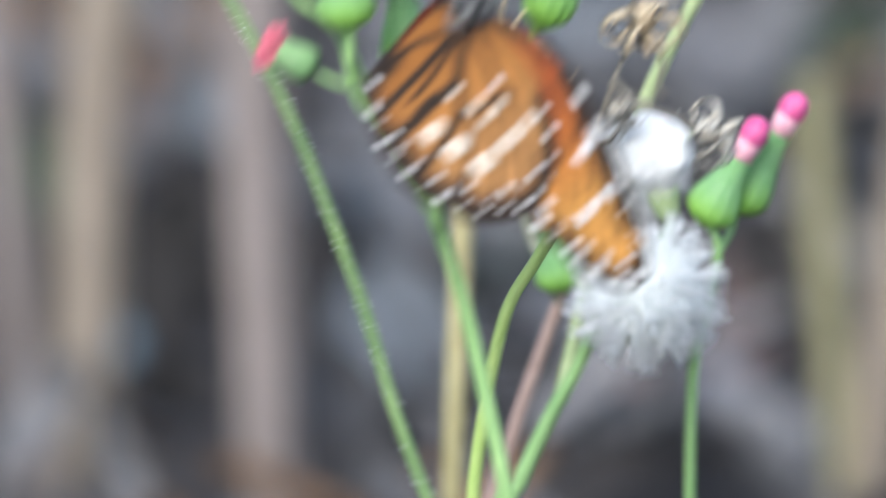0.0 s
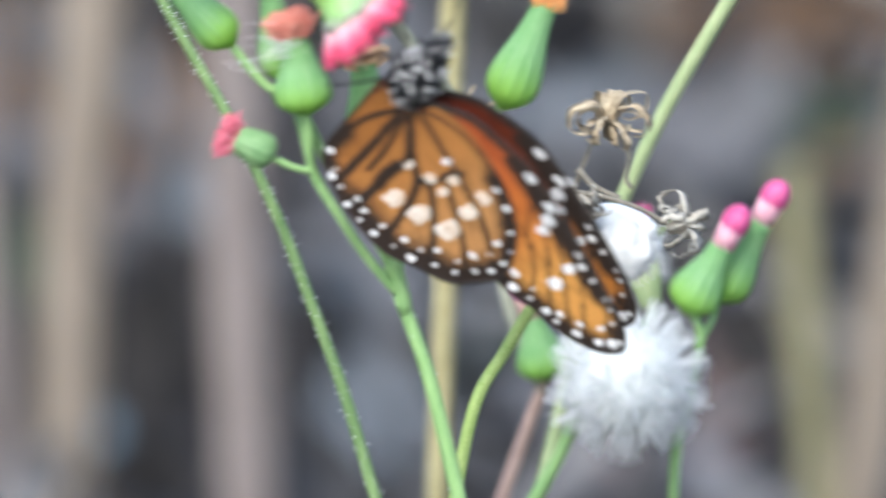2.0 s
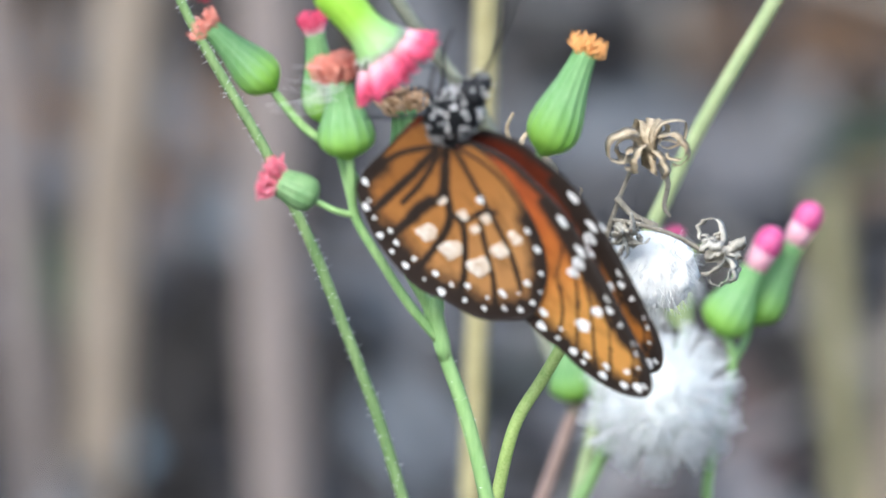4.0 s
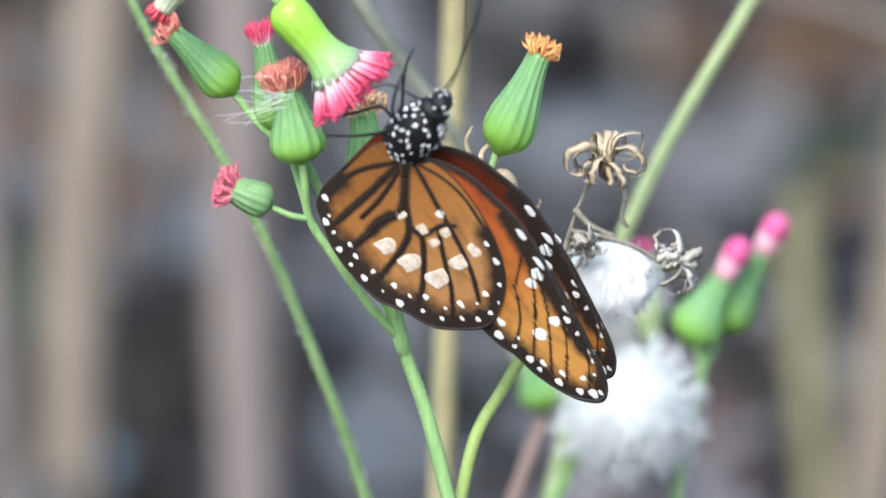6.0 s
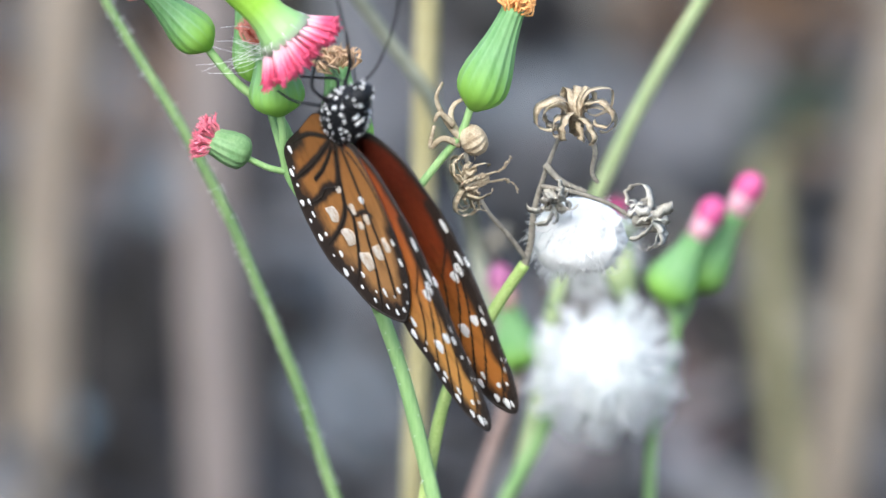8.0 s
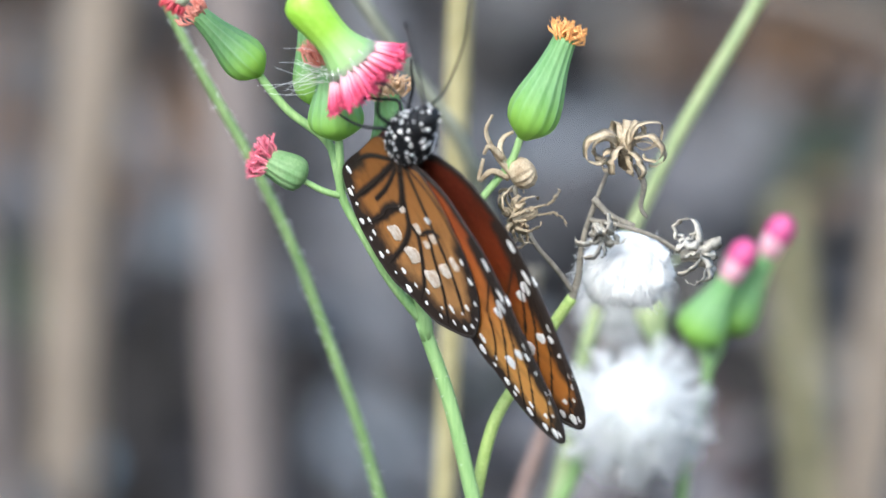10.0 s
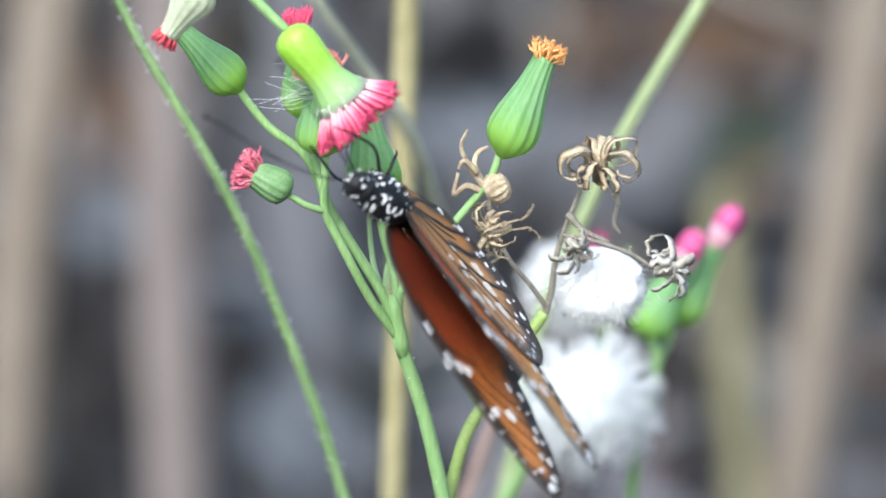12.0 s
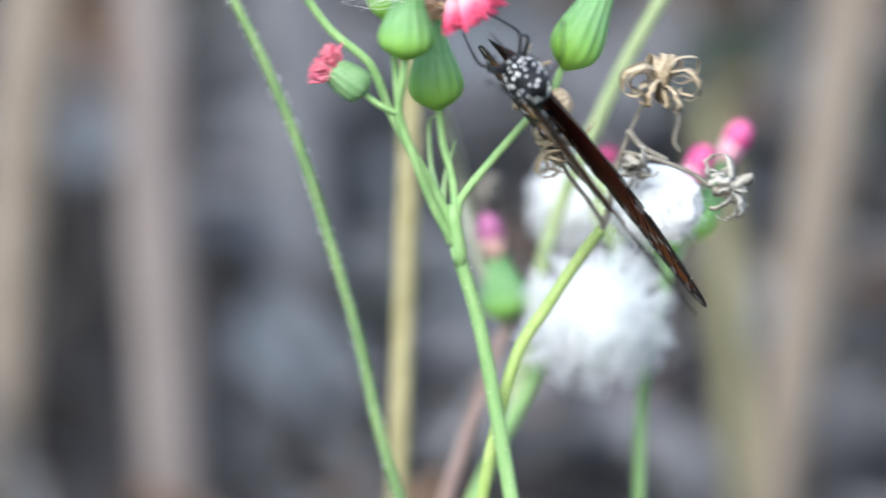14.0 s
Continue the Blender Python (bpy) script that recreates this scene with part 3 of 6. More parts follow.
# ---- swaying plants ----
def plant_a():
    base = (0.020, 0.002, 0)
    rng = random.Random(5)
    ob = thing("tasselflower_plant", base, "green tasselflower plant with ribbed buds on branching stems", "wildflower")
    P = lambda *pts: [V(p, base) for p in pts]
    bm = bmesh.new()
    main = smooth(P((20, 2, -25), (17, 1, 60), (6.8, 0.0, 137.5), (3.6, 0.0, 153.1), (0.7, 0.0, 166.2), (-2.7, 0.0, 180.2), (-6.4, 0.0, 190.9)))
    tube(bm, main, 0.0012, 0.00092, 12, ridges=0.08)
    tube(bm, smooth(P((-6.3, 0.0, 190.8), (-8.6, 1.0, 196.4), (-13.8, 2.0, 204.5), (-16.0, 2.0, 208.3), (-18.9, 2.0, 214.4), (-24.0, 2.0, 218.5), (-28.0, 2.0, 223.4))), 0.0007, 0.00055, 10)
    tube(bm, smooth(P((-6.4, 0.0, 190.9), (-6.4, 2.0, 194.6), (-5.5, 3.0, 197.5), (1.2, 4.0, 206.3), (4.9, 4.0, 211.2), (6.3, 4.0, 215.0))), 0.0006, 0.0005, 10)
    tube(bm, smooth(P((-6.4, 0.0, 190.9), (-7.1, 4.0, 198.2), (-8.6, 6.0, 203.1), (-9.5, 7.0, 208.1))), 0.00055, 0.0005, 10)
    lathe(bm, *P((-5.6, 0.0, 188.4), (-7.3, 0.0, 196.6)), [(0, 0.00088), (0.2, 0.00098), (0.3, 0.00104), (0.38, 0.00098), (0.75, 0.0009), (1, 0.0005)], 14)
    part("stem", bm, STEM, ob)
    hairs(ob, main[8:], 90, rng)
    for pts, w in ((P((-6.8, 3.0, 190.5), (-8.0, 7.0, 193.2), (-7.9, 10.0, 197.4), (-6.8, 12.0, 202.1)), 0.0008), (P((-9.1, 3.0, 197.4), (-9.9, 8.0, 199.5), (-10.4, 10.0, 203.9), (-10.2, 10.0, 205.5), (-9.5, 10.0, 205.8)), 0.0005)):
        bm = bmesh.new()
        tube(bm, smooth(pts), w, w * 0.2, 8, flat=0.35)
        part("leaflet", bm, LEAFLET, ob)
    flower_head(ob, *P((-27.5, 2.0, 223.2), (-35.7, 2.0, 231.2)), 0.0029, 44, RUSTY, rng, long=0.0024, curl=0.5, thick=0.00016, label="green ribbed bud with a faded red tip")
    flower_head(ob, *P((6.5, 4.0, 214.5), (11.9, 4.0, 228.1)), 0.0034, 60, ORANGE, rng, long=0.0023, curl=0.55, thick=0.00018, label="plump green ribbed bud with withered orange florets")
    flower_head(ob, *P((-9.5, 7.0, 207.5), (-11.2, 7.0, 219.5)), 0.0036, 60, TAN, rng, long=0.0030, curl=0.6, thick=0.00018, label="plump dark green ribbed bud with a withered tan tuft")
    # the branch that carries the crowded heads turns on its own
    j = V((-6.4, 0.0, 190.9), base)
    Q = lambda *pts: [V(p, base) - j for p in pts]
    bm = bmesh.new()
    left = smooth(Q((-6.4, 0.0, 190.9), (-10.6, -1.0, 195.9), (-14.5, -2.0, 201.8), (-17.9, -2.0, 207.3), (-18.5, -3.0, 212.2), (-18.9, -3.0, 215.4)))
    tube(bm, left, 0.00064, 0.00055, 10)
    tube(bm, smooth(Q((-17.9, -2.0, 207.3), (-20.4, -3.0, 208.1), (-23.3, -3.0, 209.4))), 0.00045, 0.0004, 8)
    tube(bm, smooth(Q((-17.9, -2.0, 207.3), (-19.7, 0.0, 213.0), (-21.8, 1.0, 219.2))), 0.0005, 0.00045, 8)
    branch = part("branch", bm, STEM, ob)
    branch.location = j
    flower_head(branch, *Q((-18.9, -3.0, 215.0), (-20.6, -3.0, 225.2)), 0.0036, 130, RUSTY, rng, long=0.0036, spread=0.30, curl=0.45, thick=0.00021, label="plump green bud with rusty red florets")
    flower_head(branch, *Q((-21.8, 2.0, 218.1), (-24.0, 2.0, 230.0)), 0.0028, 60, PINK, rng, long=0.0028, spread=0.35, thick=0.0002, label="slender green bud with pink florets")
    flower_head(branch, *Q((-22.7, -3.0, 209.5), (-27.8, -3.0, 211.6)), 0.0023, 70, PINK_TIP, rng, bract=BRACT_DULL, shape=CUP, long=0.0026, spread=0.55, curl=0.35, thick=0.00021, label="small green head with tight pink florets")
    bm = bmesh.new()
    for _ in range(26):
        p = Q((-20.7, -5.0, 224.6))[0] + Vector((rng.uniform(-1, 1), rng.uniform(-1, 1), rng.uniform(-1.5, 1.0))) * 0.0016
        way = Vector((-1 + rng.uniform(-0.2, 0.3), rng.uniform(-0.7, 0.3), rng.uniform(-0.55, 0.4))).normalized()
        ln = rng.uniform(0.003, 0.0085)
        bow = Vector((rng.uniform(-1, 1), rng.uniform(-1, 1), rng.uniform(-1, 1))) * ln * 0.12
        tube(bm, smooth([p, p + way * ln * 0.5 + bow, p + way * ln], 3), 0.000045, 0.00002, 3)
    part("pappus_bristles", bm, BRISTLE, branch)
    return ob, branch


def plant_b():
    base = (0.018, 0.034, 0)
    rng = random.Random(8)
    ob = thing("hairy_tasselflower", base, "long bare hairy green tasselflower stem", "wildflower")
    P = lambda *pts: [V(p, base) for p in pts]
    low = smooth(P((18, 34, -25), (14, 34, 40), (0.5, 34.0, 126.4), (-4.1, 34.0, 140.1), (-5.1, 34.0, 142.5)))
    bm = bmesh.new()
    tube(bm, low, 0.00100, 0.00088, 12, ridges=0.08)
    part("lower_stem", bm, STEM_OLIVE, ob)
    # the long upper stem sways on the stiffer foot
    j = V((-5.1, 34.0, 142.5), base)
    Q = lambda *pts: [V(p, base) - j for p in pts]
    pts = smooth(Q((-4.8, 34.0, 141.7), (-5.1, 34.0, 142.5), (-10.3, 34.0, 156.0), (-14.9, 34.0, 170.4), (-20.1, 34.0, 183.9), (-24.6, 34.0, 194.9), (-30.5, 34.0, 206.6), (-36.5, 34.0, 216.7), (-41.3, 34.0, 225.3), (-47.6, 34.0, 239.1), (-51.9, 34.0, 250.6)))
    bm = bmesh.new()
    tube(bm, pts, 0.00088, 0.00060, 12, ridges=0.08)
    upper = part("upper_stem", bm, STEM_OLIVE, ob)
    upper.location = j
    hairs(upper, pts, 620, rng, 0.0008)
    return ob, upper


def strap(bm, pts, side, width, thick):
    """A thin dry ribbon along pts, its breadth along side, narrowing to its tip."""
    rings = []
    for i, p in enumerate(pts):
        d = (pts[min(i + 1, len(pts) - 1)] - pts[max(i - 1, 0)]).normalized()
        n = d.cross(side).normalized()
        w = width * 0.5 * (1 - 0.55 * (i / (len(pts) - 1)) ** 2)
        rings.append([bm.verts.new(p + side * w + n * thick), bm.verts.new(p - n * thick * 1.6), bm.verts.new(p - side * w + n * thick), bm.verts.new(p + n * thick * 0.6)])
    for a, b in zip(rings, rings[1:]):
        for k in range(4):
            bm.faces.new((a[k], a[(k + 1) % 4], b[(k + 1) % 4], b[k]))
    bm.faces.new(rings[0][::-1])
    bm.faces.new(rings[-1])


def curls(parent, label, centre, axis, size, count, width, turns, rng, material):
    """A withered head: dry bracts that rise round its axis, bend outwards and roll up by some turns."""
    bm = bmesh.new()
    ball(bm, centre, (size * 0.06, size * 0.06, size * 0.08), None, 10, 8)
    head = part("withered_head", bm, material, parent, label)
    d, s, u = axes(axis)
    for k in range(count):
        a = 2 * math.pi * (k + rng.uniform(-0.35, 0.35)) / count
        out = s * math.cos(a) + u * math.sin(a)
        across = (d.cross(out) + d * rng.gauss(0, 0.4) + out * rng.gauss(0, 0.3)).normalized()
        rise, r, turn = size * rng.uniform(0.04, 0.32), size * rng.uniform(0.12, 0.29), rng.uniform(*turns)
        pts = [centre + out * size * 0.05, centre + out * size * 0.07 + d * rise * 0.5]
        hub = centre + d * rise + out * (size * 0.07 + r)
        for j in range(15):
            f = j / 14
            ang, rr = f * turn * 2 * math.pi, r * (1 - 0.38 * f)
            crumple = Vector((rng.gauss(0, 1), rng.gauss(0, 1), rng.gauss(0, 1))) * size * 0.011
            pts.append(hub - out * rr * math.cos(ang) + d * rr * math.sin(ang) + across * size * 0.06 * f + crumple)
        bm = bmesh.new()
        strap(bm, smooth(pts, 2), across, width * rng.uniform(0.6, 1.15), 0.00004)
        part("dry_bract", bm, material, head)


def heart(bm, centre, radii, seed, rough=0.10):
    """A dense uneven wad."""
    made = bmesh.ops.create_icosphere(bm, subdivisions=4, radius=1)
    for v in made["verts"]:
        k = 1 + rough * noise.noise(v.co * 2.2 + Vector((seed, 0, 0))) + rough * 0.6 * noise.noise(v.co * 6 + Vector((0, seed, 0)))
        v.co = Vector(centre) + Vector((v.co.x * radii[0], v.co.y * radii[1], v.co.z * radii[2])) * k


def pappus(parent, centre, radius, count, rng, lean=(0, -1, 0), cone=2.2, name="pappus"):
    """A puff of silky bristles: each seed's tuft opens like a shuttlecock away from the middle."""
    bm = bmesh.new()
    lean = Vector(lean).normalized()
    tufts, apart = [], 2.6 / math.sqrt(count)
    while len(tufts) < count:
        o = Vector((rng.gauss(0, 1), rng.gauss(0, 1), rng.gauss(0, 1))).normalized()
        if o.angle(lean) > cone or any((o - k).length < apart for k in tufts):
            apart *= 0.9995
            continue
        tufts.append(o)
        start, ln = centre + o * radius * rng.uniform(0.36, 0.46), radius * rng.uniform(0.42, 0.60)
        o = (o + Vector((rng.gauss(0, 1), rng.gauss(0, 1), rng.gauss(0, 1))) * 0.07).normalized()
        for _ in range(11):
            way = (o + Vector((rng.gauss(0, 1), rng.gauss(0, 1), rng.gauss(0, 1))) * 0.12).normalized()
            tube(bm, [start, start + way * ln * rng.uniform(0.85, 1.03)], 0.00004, 0.00005, 3)
    puff = part(name, bm, BRISTLE, parent, "white silky seed puff")
    bm = bmesh.new()
    # solid pale ball for the packed middle, added to brighten the self-shadowed bristles
    heart(bm, centre, (radius * 0.62,) * 3, radius * 1000)
    part("bright_core", bm, PUFF_CORE, puff, "solid pale core for the packed bristles, added to brighten the puff")
    return puff


def fluff(parent, centre, rng):
    """A loose wad of seed bristles that hangs under withered heads."""
    bm, wad = bmesh.new(), bmesh.new()
    heart(wad, centre, (0.0060, 0.0034, 0.0051), 4, 0.15)
    for _ in range(1100):
        o = Vector((rng.gauss(0, 1), rng.gauss(0, 1), rng.gauss(0, 1))).normalized()
        p = centre + Vector((o.x * 0.0058, o.y * 0.0033, o.z * 0.0049))
        way = (o * 0.8 + Vector((rng.gauss(0, 0.4), rng.gauss(0, 0.4), rng.gauss(0, 0.4))) + Vector((-0.2, 0.1, -0.9))).normalized()
        tube(bm, [p, p + way * rng.uniform(0.0007, 0.0024)], 0.00005, 0.00003, 3)
    puff = part("seed_fluff", wad, WAD, parent, "dense wad of white seed bristles")
    part("loose_bristles", bm, BRISTLE, puff)


def plant_d():
    base = (-0.012, 0.004, 0)
    rng = random.Random(21)
    ob = thing("withered_flower_stem", base, "yellow-green curved stem with curled withered flower heads", "wildflower")
    P = lambda *pts: [V(p, base) for p in pts]
    bm = bmesh.new()
    tube(bm, smooth(P((-12, 4, -25), (-10, 4, 60), (-1.2, 4.0, 140.1), (-0.1, 4.0, 153.4), (1.4, 4.0, 165.0), (3.8, 4.0, 176.3), (7.5, 5.0, 182.8), (11.2, 6.0, 188.9), (14.1, 6.0, 193.3))), 0.00098, 0.00082, 12, ridges=0.06)
    part("stem", bm, STEM_YELLOW, ob)
    bm = bmesh.new()
    tube(bm, smooth(P((14.0, 6.0, 192.9), (14.9, 6.0, 196.2), (15.4, 6.0, 200.8), (16.8, 6.0, 205.7), (19.2, 6.0, 212.1))), 0.00055, 0.00026, 8, flat=0.6)
    tube(bm, smooth(P((14.4, 6.0, 193.9), (11.9, 5.0, 197.6), (9.3, 4.0, 200.9), (7.7, 4.0, 204.0))), 0.00036, 0.00028, 8, flat=0.7)
    tube(bm, smooth(P((7.4, 4.0, 205.9), (6.5, 4.0, 208.3), (7.1, 4.0, 210.4))), 0.00036, 0.00036, 8)
    tube(bm, smooth(P((16.3, 5.0, 204.1), (20.3, 4.0, 203.6), (24.8, 4.0, 202.1), (28.1, 4.0, 200.1))), 0.00034, 0.0003, 8)
    tube(bm, smooth(P((22.2, 5.0, 211.7), (23.3, 5.0, 209.0), (22.9, 5.0, 206.0), (23.7, 5.0, 204.5))), 0.0005, 0.00025, 6, flat=0.25)
    tube(bm, smooth(P((16.7, 5.0, 207.1), (18.9, 5.0, 204.8), (22.2, 5.0, 203.3))), 0.0005, 0.0003, 6, flat=0.3)
    part("withered_stalk", bm, WITHER_GREY, ob, "grey-brown shrivelled stalk")
    fluff(ob, P((21.2, 10.0, 196.0))[0], rng)
    for c, axis, size, n, width, turns, paint, lab in (
            ((20.8, 5.0, 211.6), (0.0, -0.35, 1), 0.0102, 13, 0.00175, (0.65, 1.05), WITHER, "bow of curled tan bracts"),
            ((28.6, 4.0, 199.6), (0.75, -0.4, 0.35), 0.0086, 14, 0.00155, (0.50, 0.85), PAPERY, "drooping knot of papery pale bracts"),
            ((9.0, 4.0, 205.4), (-0.85, -0.4, -0.2), 0.0090, 24, 0.00110, (0.35, 0.75), WITHER, "frayed tan withered head"),
            ((8.6, 4.0, 205.4), (0.95, -0.2, 0.25), 0.0100, 4, 0.00070, (0.10, 0.30), WITHER, "loose tan bract ends"),
            ((17.0, 5.0, 203.6), (0.5, -0.5, -0.8), 0.0078, 15, 0.00140, (0.25, 0.60), PAPERY, "shrivelled grey-tan head")):
        curls(ob, lab, P(c)[0], axis, size, n, width, turns, rng, paint)
    bm = bmesh.new()
    lathe(bm, *P((6.0, 4.0, 209.7), (8.9, 4.0, 211.5)), [(0, 0.0006), (0.1, 0.0014), (0.35, 0.002), (0.65, 0.002), (0.9, 0.0014), (1, 0.0006)], 78, rib=0.1)
    for pts in (((6.2, 4.0, 210.3), (4.0, 3.0, 213.3), (2.6, 2.0, 216.6), (3.4, 2.0, 218.9)), ((6.0, 4.0, 210.4), (4.5, 4.0, 213.5), (4.9, 5.0, 215.1), (6.2, 5.0, 215.9)), ((5.7, 4.0, 210.0), (3.4, 3.0, 211.1), (1.8, 3.0, 209.9), (2.3, 3.0, 212.8)), ((4.9, 3.0, 212.8), (3.1, 2.0, 214.7), (2.3, 2.0, 213.6))):
        tube(bm, smooth(P(*pts)), 0.0005, 0.00022, 6, flat=0.4)
    part("withered_bulb", bm, WITHER, ob, "round tan dried seed head with curled bracts")
    return ob


def plant_e():
    base = (-0.105, -0.004, 0)
    rng = random.Random(31)
    ob = thing("nodding_tasselflower", base, "tasselflower stem arching over with two nodding flower heads", "wildflower")
    P = lambda *pts: [V(p, base) for p in pts]
    bm = bmesh.new()
    tube(bm, smooth(P((-105, -4, -25), (-104, -4, 90), (-98.1, -5.0, 212.0), (-83.6, -10.0, 260.0), (-56.2, -10.0, 266.6), (-38.4, -10.0, 254.9), (-27.7, -10.0, 242.7), (-21.8, -10.0, 236.8))), 0.0014, 0.0006, 10)
    tube(bm, smooth(P((-56.2, -10.0, 266.6), (-43.4, -9.0, 259.8), (-34.9, -9.0, 251.0), (-32.8, -9.0, 242.5))), 0.0006, 0.0005, 10)
    part("stem", bm, STEM, ob)
    shape = [(0, 0.22), (0.03, 0.62), (0.08, 0.93), (0.16, 1.08), (0.28, 1.10), (0.42, 1.02), (0.58, 0.96), (0.72, 1.0), (0.86, 1.22), (1.0, 1.58)]
    flower_head(ob, *P((-22.3, -10.0, 237.3), (-14.6, -10.0, 228.2)), 0.0025, 230, PINK, rng, bract=BRACT_BRIGHT, spread=0.95, long=0.0046, shape=shape, thick=0.00030, name="nodding_head", label="nodding bright green head with spread pink florets", rib=0.02)
    bm = bmesh.new()
    a, b = P((-22.3, -10.0, 237.3), (-14.6, -10.0, 228.2))
    d, side, up = axes(b - a)
    for _ in range(80):
        ang = rng.uniform(0, 2 * math.pi)
        out = side * math.cos(ang) + up * math.sin(ang)
        p = b - d * rng.uniform(0.0002, 0.0014) + out * 0.0034
        tube(bm, [p, p + (d + out * rng.uniform(0.2, 1.0)).normalized() * rng.uniform(0.0006, 0.0014)], 0.000045, 0.00002, 3)
    part("collar_hairs", bm, BRISTLE, ob, "pale fringe between bracts and florets")
    flower_head(ob, *P((-32.8, -9.0, 243.2), (-37.3, -9.0, 236.0)), 0.0029, 40, RED, rng, bract=CREAM, spread=0.3, long=0.0017, name="nodding_head", label="nodding cream head with dark red florets")
    return ob


PLANT_A, BRANCH_A = plant_a()
PLANT_B, UPPER_B = plant_b()
PLANT_D, PLANT_E = plant_d(), plant_e()


# ---- plants a hand's width behind ----
def plant_f():
    base = (0.036, 0.072, 0)
    rng = random.Random(41)
    ob = thing("tasselflower_buds", base, "pair of green tasselflower buds with closed magenta tips", "wildflower")
    P = lambda *pts: [V(p, base) for p in pts]
    bm = bmesh.new()
    tube(bm, smooth(P((36, 72, -10), (33, 72, 80), (32.1, 72.0, 144.6), (34.4, 72.0, 160.4), (35.6, 72.0, 168.5), (34.0, 72.0, 172.5))), 0.0009, 0.0006, 10)
    tube(bm, smooth(P((35.6, 72.0, 167.7), (37.4, 75.0, 170.2), (38.2, 77.0, 172.7))), 0.0005, 0.0005, 10)
    part("stem", bm, STEM, ob)
    closed_bud(ob, *P((33.4, 72.0, 171.8), (38.5, 72.0, 181.1)), 0.0036, "green bud with a closed magenta tip")
    closed_bud(ob, *P((37.6, 77.0, 172.1), (43.9, 77.0, 183.3)), 0.0036, "green bud with a closed magenta tip")
    return ob


def plant_g():
    base = (0.004, 0.068, 0)
    rng = random.Random(51)
    ob = thing("seeding_tasselflower", base, "pale stem with white seed puffs gone to seed", "wildflower")
    P = lambda *pts: [V(p, base) for p in pts]
    bm = bmesh.new()
    tube(bm, smooth(P((4, 68, -10), (4, 68, 60), (5.2, 68.0, 126.1), (8.4, 68.0, 136.0), (12.7, 68.0, 145.8), (17.4, 68.0, 155.0), (21.6, 66.0, 169.4))), 0.0014, 0.0008, 10)
    part("stem", bm, STEM, ob)
    bm = bmesh.new()
    tube(bm, smooth(P((18.6, 74.0, 170.4), (20.9, 74.0, 177.8), (24.6, 72.0, 187.3), (30.9, 70.0, 201.5), (40.8, 68.0, 219.6), (50.7, 68.0, 237.8))), 0.0011, 0.0010, 10)
    tube(bm, smooth(P((13.9, 72.0, 146.4), (17.1, 76.0, 159.2), (18.6, 74.0, 170.4))), 0.0011, 0.0011, 10)
    part("upper_stem", bm, STEM_PALE, ob)
    pappus(ob, P((25.6, 64.0, 164.0))[0], 0.0118, 180, rng, lean=(0.1, -0.8, -0.5), cone=2.3)
    pappus(ob, P((25.1, 115.0, 167.0))[0], 0.0082, 130, rng, lean=(-0.3, -0.7, 0.4), cone=2.0)
    bm = bmesh.new()
    lathe(bm, *P((28.7, 70.0, 172.5), (27.0, 70.0, 179.5)), [(0, 0.0008), (0.15, 0.0016), (0.5, 0.0022), (1, 0.0024)], 30, rib=0.08)
    part("involucre", bm, STEM_PALE, ob, "pale green ribbed cup of an opened head")
    for tip in ((31.9, 68.0, 185.7), (21.8, 72.0, 183.9), (29.7, 66.0, 184.6), (24.5, 74.0, 181.5), (28.0, 75.0, 183.2)):
        bm = bmesh.new()
        tube(bm, smooth(P((27.0, 70.0, 178.9), (27.1, 70.0, 180.9), tip)), 0.0014, 0.0002, 8, flat=0.3)
        part("bract", bm, STEM_PALE, ob)
    flower_head(ob, *P((27.3, 72.0, 178.3), (27.1, 72.0, 184.0)), 0.0018, 30, MAGENTA, rng, spread=0.3, long=0.0025, name="fading_head", label="fading pink head")
    bm = bmesh.new()
    tube(bm, smooth(P((28.9, 70.0, 172.4), (26.4, 70.0, 166.7), (21.7, 69.0, 159.6), (17.4, 68.0, 154.5))), 0.0006, 0.0006, 8)
    part("pedicel", bm, STEM, ob)
    return ob


def plant_h():
    base = (-0.014, 0.085, 0)
    rng = random.Random(61)
    ob = thing("budding_tasselflower", base, "rosy brown stem bearing a green bud with a magenta tip", "wildflower")
    P = lambda *pts: [V(p, base) for p in pts]
    bm = bmesh.new()
    tube(bm, smooth(P((-14, 85, -10), (-9, 85, 60), (0.5, 85.0, 115.6), (4.3, 85.0, 128.3), (8.1, 85.0, 140.6), (12.1, 85.0, 152.5), (14.2, 85.0, 158.3))), 0.0013, 0.0009, 10)
    part("stem", bm, STEM_ROSE, ob)
    closed_bud(ob, *P((14.4, 85.0, 158.3), (12.3, 85.0, 167.4)), 0.0036, "green bud with a dull mauve closed tip", COLLAR_DULL, MAUVE)
    bm = bmesh.new()
    tube(bm, smooth(P((14.0, 85.0, 156.6), (9.7, 88.0, 166.6), (7.7, 90.0, 175.9), (5.2, 80.0, 187.6), (1.2, 70.0, 201.5), (-5.4, 66.0, 212.1), (-10.3, 62.0, 220.2), (-17.2, 60.0, 231.7))), 0.0011, 0.0009, 8)
    part("grey_stem", bm, STEM_GREY, ob, "thin grey-green leaning stem")
    bm = bmesh.new()
    tube(bm, smooth(P((13.9, 86.0, 157.2), (12.1, 90.0, 162.7), (11.0, 92.0, 168.8), (10.7, 92.0, 172.9))), 0.0006, 0.0005, 8)
    part("pedicel", bm, STEM_ROSE, ob)
    curls(ob, "frayed brown withered head", P((10.5, 92.0, 173.7))[0], (0, -0.3, 1), 0.0072, 22, 0.0011, (0.3, 0.7), rng, WITHER_GREY)
    return ob


